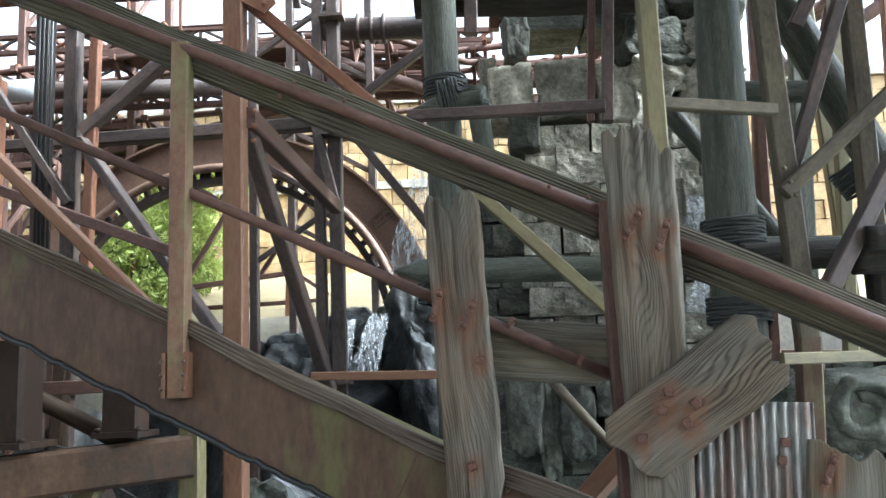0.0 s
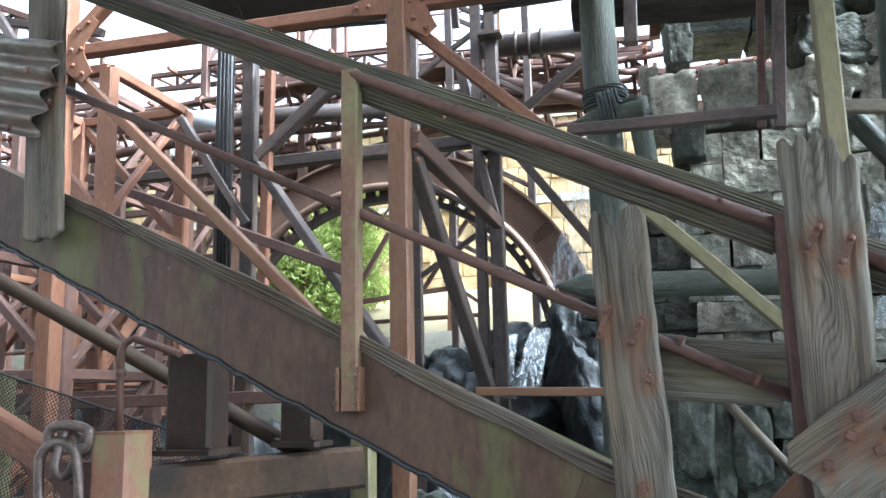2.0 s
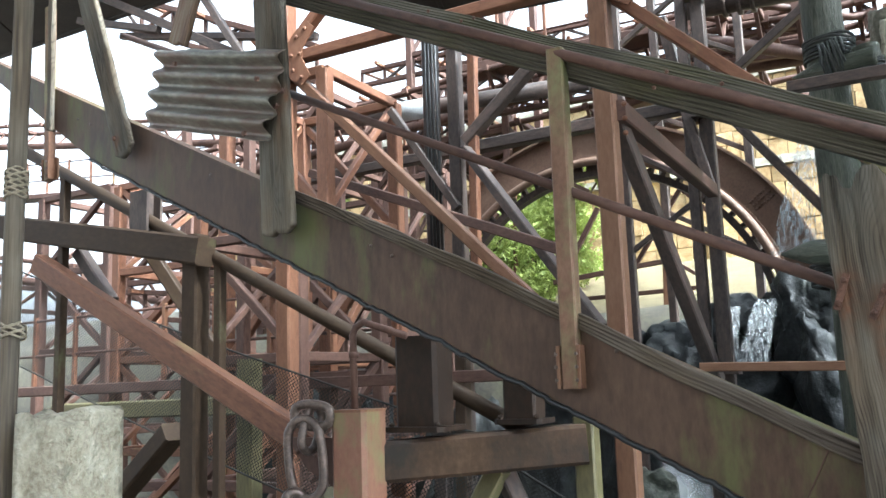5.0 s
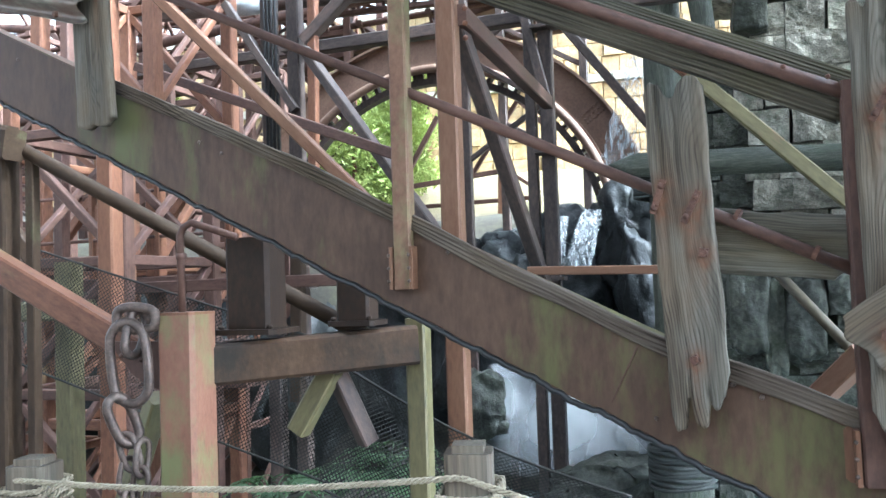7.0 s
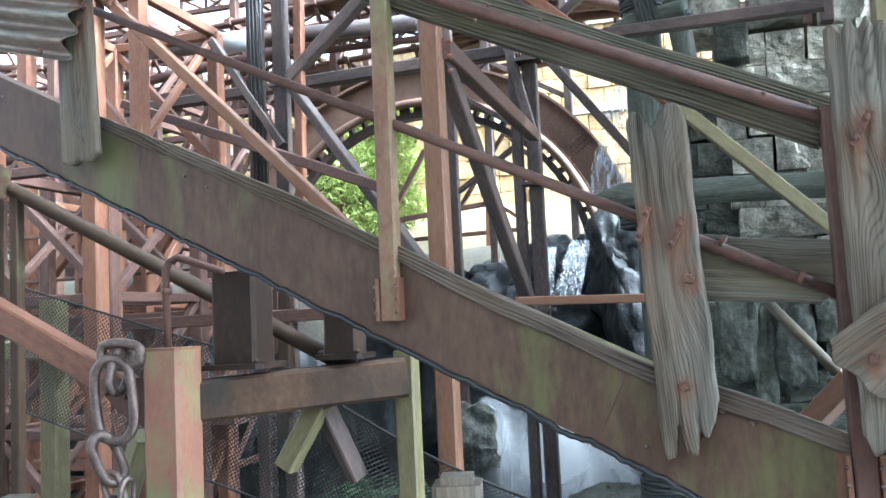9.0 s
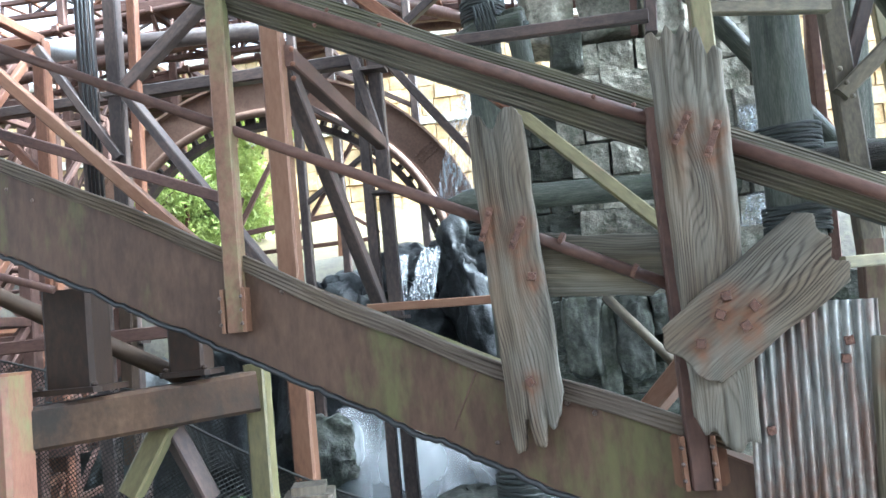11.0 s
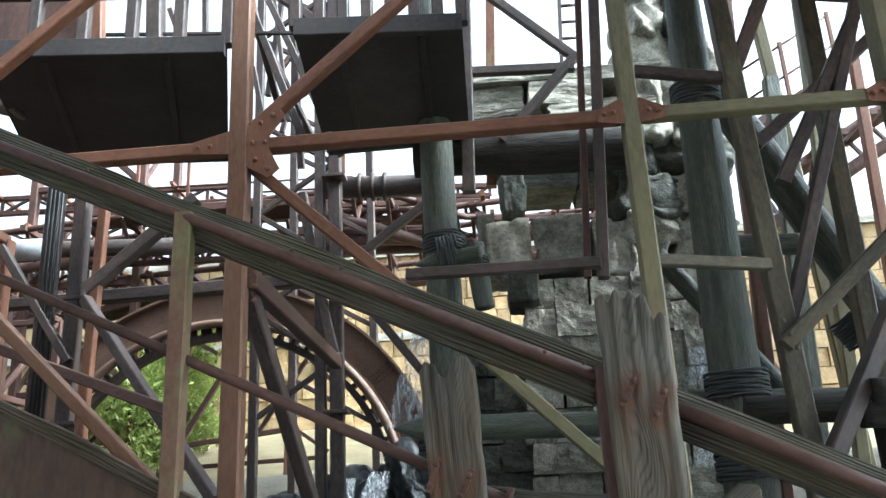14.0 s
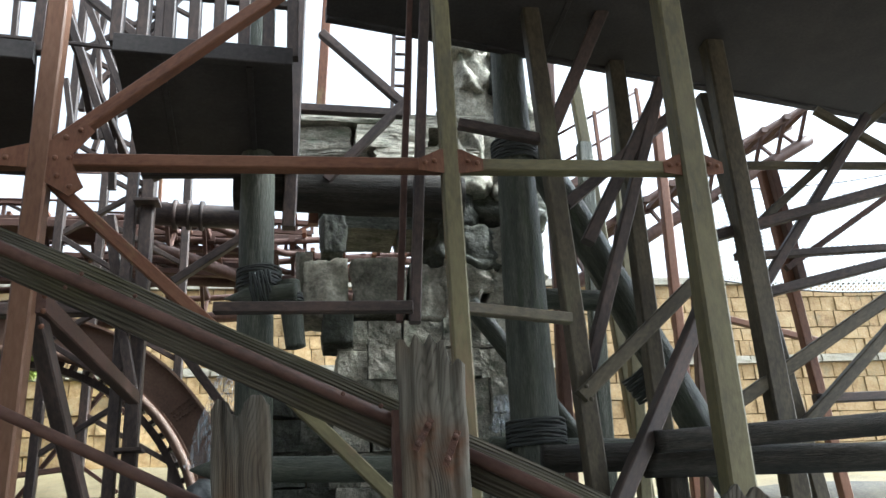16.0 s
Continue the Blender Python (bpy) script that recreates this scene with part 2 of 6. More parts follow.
GREYWOOD = wood("silver_grey_wood", (0.0285, 0.0245, 0.0188), (0.083, 0.0745, 0.0585), (0.136, 0.127, 0.103), (0.95, 0.80, 0.66), 110.0, 150.0, 0.27)
MOSSWOOD = wood("green_grey_timber", (0.0411, 0.0366, 0.027), (0.0838, 0.077, 0.0597), (0.133, 0.126, 0.0994), (0.85, 0.76, 0.58))
RUSTWOOD = wood("rust_stained_wood", (0.084, 0.055, 0.042), (0.168, 0.109, 0.080), (0.235, 0.202, 0.151), (0.8, 0.75, 0.5))


def tin(name):
    m = material(name, [(0.10, 0.102, 0.095), (0.21, 0.214, 0.2), (0.33, 0.333, 0.31)], 0.5, 0.2, 5, 40, (1, 1, 0.3), 0.2, (0.13, 0.06, 0.035), 7, 0.47)
    return rust_over(m)


TIN = tin("rust_streaked_tin")
ARCHSTEEL = material("arch_brown_steel", [(0.089, 0.0498, 0.0315), (0.135, 0.0783, 0.0499), (0.17, 0.107, 0.0701)], 0.6, 0, 2, 40, (1, 1, 1), 0.1)
DARKBROWN = material("dark_brown_steel", [(0.019, 0.0111, 0.0059), (0.0328, 0.0197, 0.0105), (0.0466, 0.0293, 0.0159)], 0.68, 0, 2.2, 30, (1, 1, 0.5), 0.12, (0.09, 0.10, 0.045), 2.2, 0.57)
RUSTTIN = material("heavily_rusted_tin", [(0.0673, 0.06, 0.0469), (0.147, 0.138, 0.11), (0.257, 0.252, 0.21)], 0.42, 0.25, 5, 40, (1, 1, 0.4), 0.3, (0.10, 0.048, 0.028), 4, 0.43)
CLADWOOD = wood("dark_carved_cladding", (0.0238, 0.017, 0.0119), (0.0638, 0.0493, 0.0365), (0.106, 0.0884, 0.0697), (0.85, 0.78, 0.62), 70.0, 30.0, 0.4)
RAILWOOD = wood("dark_green_timber", (0.0289, 0.025, 0.0172), (0.0608, 0.0538, 0.0382), (0.0975, 0.0881, 0.0647), (0.75, 0.76, 0.55), 60.0, 16.0, 0.42)
POSTRED = material("red_post_with_algae", [(0.0805, 0.0411, 0.0254), (0.126, 0.0681, 0.0416), (0.157, 0.0948, 0.0595)], 0.55, 0, 3, 45, (1, 1, 0.7), 0.15, (0.15, 0.155, 0.07), 2.4, 0.46)
ALGAEPOST = material("algae_streaked_post", [(0.0891, 0.0364, 0.0194), (0.138, 0.0583, 0.0324), (0.169, 0.0787, 0.0454)], 0.6, 0, 3, 45, (1, 1, 0.5), 0.2, (0.115, 0.125, 0.045), 3.2, 0.475)
# real water stains over a base colour darkened for the stair's shade
WETBEAM = material("shaded_water_stained_beam", [(0.0246, 0.0134, 0.00694), (0.045, 0.0246, 0.0126), (0.0694, 0.0417, 0.0222)], 0.6, 0, 2.5, 35, (0.6, 0.6, 1), 0.15, (0.012, 0.010, 0.008), 2.6, 0.45)
# weathered log whose near-black colour includes the shade of the tower beside it
BARKLOG = material("shaded_weathered_log", [(0.011, 0.0099, 0.0077), (0.022, 0.0187, 0.0143), (0.0484, 0.0418, 0.033)], 0.85, 0, 3, 30, (4, 4, 0.5), 0.9, None, 2, 0.55, 0, 0.5)
# black-brown steel, with the shade under the stair put into its colour
PEDESTAL = material("shaded_black_brown_pedestal", [(0.00975, 0.00546, 0.00322), (0.0175, 0.0101, 0.00585), (0.0312, 0.0172, 0.00938)], 0.65, 0, 3, 40, (1, 1, 0.4), 0.12)


def water_material(name, colour, alpha_low, alpha_high, rough, stretch):
    m = bpy.data.materials.new(name)
    m.use_nodes = True
    n, l = m.node_tree.nodes, m.node_tree.links
    b = n["Principled BSDF"]
    b.inputs["Base Color"].default_value, b.inputs["Roughness"].default_value = (*colour, 1), rough
    co, mp, tex, rng = n.new("ShaderNodeTexCoord"), n.new("ShaderNodeMapping"), n.new("ShaderNodeTexNoise"), n.new("ShaderNodeMapRange")
    mp.inputs["Scale"].default_value = stretch
    tex.inputs["Scale"].default_value, tex.inputs["Detail"].default_value = 6, 6
    l.new(co.outputs["Object"], mp.inputs["Vector"])
    l.new(mp.outputs["Vector"], tex.inputs["Vector"])
    l.new(tex.outputs["Fac"], rng.inputs["Value"])
    rng.inputs["From Min"].default_value, rng.inputs["From Max"].default_value = 0.38, 0.62
    rng.inputs["To Min"].default_value, rng.inputs["To Max"].default_value = alpha_low, alpha_high
    att, mul = n.new("ShaderNodeAttribute"), n.new("ShaderNodeMath")
    att.attribute_name = "thickness"
    mul.operation = "MULTIPLY"
    l.new(att.outputs["Fac"], mul.inputs[0])
    l.new(rng.outputs["Result"], mul.inputs[1])
    l.new(mul.outputs[0] if alpha_low < 1 else rng.outputs["Result"], b.inputs["Alpha"])
    bp = n.new("ShaderNodeBump")
    bp.inputs["Strength"].default_value, bp.inputs["Distance"].default_value = 0.6, 0.03
    l.new(tex.outputs["Fac"], bp.inputs["Height"])
    l.new(bp.outputs["Normal"], b.inputs["Normal"])
    return m


FALLS = water_material("falling_white_water", (0.68, 0.71, 0.72), 0.0, 0.34, 0.5, (5, 5, 0.3))
POOL = water_material("dark_pool_water", (0.10, 0.13, 0.14), 1.0, 1.0, 0.12, (1, 1, 1))
MIST = water_material("misty_water", (0.74, 0.76, 0.76), 0.16, 0.42, 0.9, (0.12, 0.12, 0.05))
MOSSROCK = material("mossy_dark_stone", [(0.0196, 0.0196, 0.0162), (0.0567, 0.0586, 0.0468), (0.117, 0.117, 0.0935)], 0.75, 0, 2.6, 24, (1, 1, 1), 0.6, (0.034, 0.039, 0.022), 4.0, 0.50, 0.3, 0.8)
# steel tone about doubled in place of haze over the right-hand towers
GREYSTEEL = material("grey_brown_steel", [(0.0338, 0.0281, 0.0187), (0.0656, 0.0544, 0.0356), (0.109, 0.0919, 0.0581)], 0.6, 0, 3, 40, (1, 1, 0.4), 0.12, (0.10, 0.11, 0.06), 1.5, 0.6)
NET = material("grey_safety_net", [(0.25, 0.26, 0.26), (0.4, 0.41, 0.41)], 0.8)
WIRE = material("dark_wire", [(0.010, 0.010, 0.009), (0.025, 0.024, 0.020)], 0.6)


# matt, weathered surfaces: little gloss
for m in (BLACK, BARKLOG, WIRE, PEDESTAL, TEAL, GREYSTEEL, DARK, DARKBROWN, WETBEAM, MAROON, RAILWOOD, GREYWOOD, MOSSWOOD, MOSSROCK, ROCK, WETROCK, CLADWOOD, BROWN, RED, PINK, POSTRED):
    m.node_tree.nodes["Principled BSDF"].inputs["Specular IOR Level"].default_value = 0.22


# ---- building helpers ----
def thing(name, at, label, category, group="", kind=""):
    ob = new(name)
    ob.location = at
    ob.empty_display_size = 0.1
    return tagged(ob, label, category, group, kind)


def part(name, bm, mat, parent=None, label="", m=None, smooth=False):
    """Links a bmesh as one mesh object at world pose m, under a thing or a part."""
    me = bpy.data.meshes.new(name)
    bm.normal_update()
    bm.to_mesh(me)
    bm.free()
    return link(name, me, mat, parent, label, m, smooth)


def world_of(ob):
    m = Matrix.LocRotScale(ob.location, ob.rotation_euler, ob.scale) if ob.type == "EMPTY" else ob.matrix_basis.copy()
    return m


def link(name, me, mat, parent=None, label="", m=None, smooth=False):
    if mat and not me.materials:
        me.materials.append(mat)
    if smooth:
        me.shade_smooth()
    ob = new(name, me)
    ob.matrix_basis = m or Matrix()
    if parent:
        ob.parent = parent
        ob.matrix_parent_inverse = world_of(parent).inverted()
    if label:
        ob["label"] = label
    return ob


def along(a, b, spin=0.0):
    """The pose at a whose z axis runs to b; x lies level."""
    a, b = Vector(a), Vector(b)
    z = (b - a).normalized()
    x = z.cross(Vector((0, 1, 0))) if abs(z.z) > 0.95 else z.cross(Vector((0, 0, 1)))
    if abs(z.z) > 0.95:
        x = Vector((1, 0, 0)) - z * z.x
    x.normalize()
    y = z.cross(x)
    m = Matrix((x, y, z)).transposed().to_4x4()
    m.translation = a
    return m @ pose(0, 0, 0, 0, 0, spin), (b - a).length


def prism(profile, length, bm=None):
    """A closed outline in x, y drawn out along z."""
    bm = bm or bmesh.new()
    lo = [bm.verts.new((x, y, 0)) for x, y in profile]
    hi = [bm.verts.new((x, y, length)) for x, y in profile]
    k = len(profile)
    for i in range(k):
        bm.faces.new((lo[i], lo[(i + 1) % k], hi[(i + 1) % k], hi[i]))
    bm.faces.new(lo[::-1])
    bm.faces.new(hi)
    bmesh.ops.recalc_face_normals(bm, faces=bm.faces)
    return bm


def outline(kind, w, h):
    a, b = w / 2, h / 2
    if kind == "tube":
        return [(a * math.cos(i * math.pi / 8), b * math.sin(i * math.pi / 8)) for i in range(16)]
    if kind == "beam":
        t, g = min(w, h) * 0.16, min(w, h) * 0.12
        return [(-a, -b), (a, -b), (a, -b + t), (g, -b + t), (g, b - t), (a, b - t), (a, b), (-a, b), (-a, b - t), (-g, b - t), (-g, -b + t), (-a, -b + t)]
    if kind == "angle":
        t = min(w, h) * 0.18
        return [(-a, -b), (a, -b), (a, -b + t), (-a + t, -b + t), (-a + t, b), (-a, b)]
    c = min(w, h) * 0.10
    return [(-a + c, -b), (a - c, -b), (a, -b + c), (a, b - c), (a - c, b), (-a + c, b), (-a, b - c), (-a, -b + c)]


def beam(parent, name, a, b, w, h, mat, kind="box", spin=0.0, label=""):
    m, length = along(a, b, spin)
    return part(name, prism(outline(kind, w, h), length), mat, parent, label, m, kind == "tube")


def tube_path(points, radius, seg=10, closed=False, bm=None):
    """A round bar along a line of points."""
    bm = bm or bmesh.new()
    pts = [Vector(p) for p in points]
    k = len(pts)
    rings, side = [], None
    for i, p in enumerate(pts):
        if closed:
            d = pts[(i + 1) % k] - pts[i - 1]
        else:
            d = pts[min(i + 1, k - 1)] - pts[max(i - 1, 0)]
        d.normalize()
        if side is None:
            side = d.orthogonal().normalized()
        side = (side - d * side.dot(d)).normalized()
        up = d.cross(side)
        r = radius(i / (k - 1)) if callable(radius) else radius
        rings.append([bm.verts.new(p + (side * math.cos(2 * math.pi * j / seg) + up * math.sin(2 * math.pi * j / seg)) * r) for j in range(seg)])
    for i in range(k if closed else k - 1):
        q, r = rings[i], rings[(i + 1) % k]
        for j in range(seg):
            bm.faces.new((q[j], q[(j + 1) % seg], r[(j + 1) % seg], r[j]))
    if not closed:
        bm.faces.new(rings[0][::-1])
        bm.faces.new(rings[-1])
    return bm


def bolt(parent, at, r=0.012, normal=(0, -1, 0), plate=0.0, mat=None):
    """A domed bolt head, on a square rusty washer where plate is set."""
    bm = bmesh.new()
    if plate:
        bmesh.ops.create_cone(bm, cap_ends=True, segments=4, radius1=plate * 0.80, radius2=plate * 0.72, depth=0.006)
        bmesh.ops.create_cone(bm, cap_ends=True, segments=6, radius1=r * 1.25, radius2=r * 1.15, depth=0.012, matrix=Matrix.Translation((0, 0, 0.006)))
    bmesh.ops.create_uvsphere(bm, u_segments=10, v_segments=6, radius=r, matrix=Matrix.Translation((0, 0, 0.004)) @ Matrix.Diagonal((1, 1, 0.75, 1)))
    q = Vector(normal).to_track_quat("Z", "Y").to_matrix().to_4x4()
    q.translation = at
    return part("bolt", bm, mat or RUST, parent, "", q @ pose(0, 0, 0, 0, 0, random.uniform(0, 90)))


def plate(parent, name, corners, thick, mat, label=""):
    """A flat plate through the corners given, thick to the back."""
    pts = [Vector(c) for c in corners]
    n = (pts[1] - pts[0]).cross(pts[2] - pts[0]).normalized()
    if n.y > 0:
        n = -n
    bm = bmesh.new()
    f = [bm.verts.new(p) for p in pts]
    b = [bm.verts.new(p - n * thick) for p in pts]
    k = len(pts)
    bm.faces.new(f)
    bm.faces.new(b[::-1])
    for i in range(k):
        bm.faces.new((f[i], b[i], b[(i + 1) % k], f[(i + 1) % k]))
    bmesh.ops.recalc_face_normals(bm, faces=bm.faces)
    return part(name, bm, mat, parent, label)


def lerp(a, b, t):
    return Vector(a).lerp(Vector(b), t)


def rock_mesh(name, seed, size=(1, 1, 1), rough=0.25, cuts=5, square=0.75):
    """A quarried or broken stone: a cube rounded towards a ball, then broken up by noise."""
    bm = bmesh.new()
    bmesh.ops.create_cube(bm, size=1)
    bmesh.ops.subdivide_edges(bm, edges=bm.edges, cuts=cuts, use_grid_fill=True)
    sh = Vector((seed * 3.7, seed * 1.3, seed * 5.1))
    for v in bm.verts:
        c = v.co
        c = c.lerp(c.normalized() * 0.62, 1 - square)
        c = c + noise.noise_vector(c * 2.1 + sh) * rough * 0.35 + noise.noise_vector(c * 6.3 + sh) * rough * 0.13
        if cuts > 6:
            c = c * (1 + 0.5 * rough * (noise.cell(c * 2.7 + sh) - 0.5) * 0.4) + noise.noise_vector(c * 11 + sh) * rough * 0.05
        v.co = Vector((c.x * size[0], c.y * size[1], c.z * size[2]))
    me = bpy.data.meshes.new(name)
    bm.to_mesh(me)
    bm.free()
    return me



# ---- ground, bank, wall, pool ----
def height(x, y):
    def ramp(v, a, b):
        u = min(1, max(0, (v - a) / (b - a)))
        return u * u * (3 - 2 * u)
    z = -1.35 * ramp(y, 2.75, 3.6) + 3.85 * ramp(y, 10.7, 11.5) + 1.1 * ramp(y, 11.8, 16.3)
    z += 0.10 * noise.noise(Vector((x * 0.8, y * 0.8, 0))) * ramp(y, 2.7, 4.0)
    return z


def ground_sheet():
    bm = bmesh.new()
    xs = [-900, -200, -60] + [-26 + i * 0.8 for i in range(66)] + [60, 200, 900]
    ys = [-900, -200, -40, -8, -2, 0, 1.5, 2.4] + [2.7 + i * 0.3 for i in range(50)] + [20, 30, 60, 200, 900]
    grid = [[bm.verts.new((x, y, height(x, y))) for x in xs] for y in ys]
    for j in range(len(ys) - 1):
        for i in range(len(xs) - 1):
            f = bm.faces.new((grid[j][i], grid[j][i + 1], grid[j + 1][i + 1], grid[j + 1][i]))
            f.material_index = 1 if ys[j] > 11.6 and xs[i] > -8 else 2 if ys[j] < 2.6 else 0
    ob = part("ground", bm, SOIL, None, "damp soil pit below a straw-coloured bank", None, True)
    ob.data.materials.append(BANK)
    ob.data.materials.append(PATHMAT)
    return tagged(ob, "", "ground", "", "structure")


ground_sheet()


def pool():
    bm = bmesh.new()
    bmesh.ops.create_grid(bm, x_segments=30, y_segments=20, size=1)
    for v in bm.verts:
        v.co = Vector((1.2 + v.co.x * 5.2, 7.6 + v.co.y * 3.9, -1.02 + 0.02 * noise.noise(v.co * 9)))
    tagged(part("water", bm, POOL, None, "dark churned pool water under the falls", None, True), "", "water", "", "structure")


pool()

# ---- far stone wall ----
WALL_Y = 16.4
STONE = [rock_mesh("wall_stone", 40 + i, (1, 1, 1), 0.10, 1, 0.97) for i in range(8)]
for me in STONE:
    me.materials.append(SAND)
COPE = [rock_mesh("coping_stone", 60 + i, (1, 1, 1), 0.12, 2, 0.95) for i in range(5)]
for me in COPE:
    me.materials.append(PALESTONE)


def far_wall():
    z0, z1 = 3.0, 7.1
    bm = bmesh.new()
    bmesh.ops.create_cube(bm, size=1, matrix=Matrix.Translation((1.0, WALL_Y + 0.35, (z0 + z1) / 2 - 0.1)) @ Matrix.Diagonal((34, 0.5, z1 - z0, 1)))
    wall = tagged(part("wall_far", bm, MORTAR, None, "warm sandstone block wall with pale coping courses"), "", "wall", "", "structure")
    rnd = random.Random(5)
    rest = bmesh.new()
    z, count = z0, 0
    while z < z1:
        cope = abs(z - 5.22) < 0.16 or z > z1 - 0.2
        h = 0.17 if cope else rnd.uniform(0.26, 0.36)
        x = -15.5
        while x < 17.5:
            w = rnd.uniform(0.4, 0.85) if cope else rnd.uniform(0.22, 0.44)
            hh = h
            y = WALL_Y + (0.0 if cope else 0.06) + rnd.uniform(-0.022, 0.02)
            m = Matrix.Translation((x + w / 2, y, z + hh / 2)) @ Matrix.Diagonal((w - 0.015, 0.26, hh - 0.014, 1))
            me = rnd.choice(COPE if cope else STONE)
            if -5.2 < x < 2.2 and 3.5 < z < 6.0 and count < 300:
                link("stone", me, None, wall, "", m)
                count += 1
            else:
                k = len(rest.verts)
                rest.from_mesh(me)
                rest.verts.ensure_lookup_table()
                for v in rest.verts[k:]:
                    v.co = m @ v.co
                if cope:
                    rest.faces.ensure_lookup_table()
                    for f in rest.faces[-len(me.polygons):]:
                        f.material_index = 1
            x += w
        z += h
    ob = part("stonework", rest, SAND, wall)
    ob.data.materials.append(PALESTONE)
    ob["kind"] = "stuff"


# ---- carved temple pillar: rows of big grey blocks round a core ----
def stone_pillar(name, at, x0, x1, y0, depth, z0, z1, seed, label, gaps=(), lean=0.0, mat=None, tall=(0.28, 0.5), wide=(0.3, 0.6), rough=0.17):
    th = thing(name, at, label, "pillar")
    rnd = random.Random(seed)
    meshes = [rock_mesh("block", seed + i, (1, 1, 1), rough, 8, 0.985) for i in range(9)]
    for me in meshes:
        me.materials.append(mat or ROCK)
    z = z0
    while z < z1:
        h = rnd.uniform(*tall)
        x = x0 + rnd.uniform(-0.12, 0.08)
        shift = lean * (z - z0)
        while x < x1 - 0.1:
            w = rnd.uniform(*wide)
            cx, cz = x + w / 2 + shift, z + h / 2
            if not any(a < cx < b and c < cz < d for a, b, c, d in gaps):
                m = pose(cx, y0 + depth / 2 + rnd.uniform(-0.05, 0.05), cz, rnd.uniform(-2, 2), rnd.uniform(-2, 2), rnd.uniform(-3, 3)) @ Matrix.Diagonal((w * 0.98, depth * rnd.uniform(0.92, 1.05), h * 0.975, 1))
                link("stone", rnd.choice(meshes), None, th, "", m)
            x += w
        z += h
    if not gaps:
        core = prism([(x0 + 0.1, y0 + depth * 0.3), (x1 - 0.1, y0 + depth * 0.3), (x1 - 0.1, y0 + depth * 0.8), (x0 + 0.1, y0 + depth * 0.8)], z - z0 - 0.15)
        for v in core.verts:
            v.co = Vector((v.co.x + lean * v.co.z, v.co.y, v.co.z + z0 + 0.05))
        part("core", core, MORTAR, th)
    return th


def boulder(name, at, size, seed, mat, label, rough=0.55, square=0.45):
    me = rock_mesh(name, seed, size, rough, 14, square)
    ob = link(name, me, mat, None, "", pose(*at, 0, 0, seed * 37 % 90), True)
    return tagged(ob, label, "rock")


# ---- wooden planks ----
FACE = Vector((-0.196, -0.981, 0))


def in_plane(a, b, face=FACE):
    z = (Vector(b) - Vector(a)).normalized()
    y = -face
    y = (y - z * y.dot(z)).normalized()
    x = y.cross(z)
    m = Matrix((x, y, z)).transposed().to_4x4()
    m.translation = Vector(a)
    return m, (Vector(b) - Vector(a)).length


def jag(table, u):
    k = len(table) - 1
    i = min(k - 1, int(u * k))
    f = u * k - i
    f = f * f * (3 - 2 * f)
    return table[i] * (1 - f) + table[i + 1] * f + 0.006 * noise.noise(Vector((u * 9, k, table[0] * 90)))


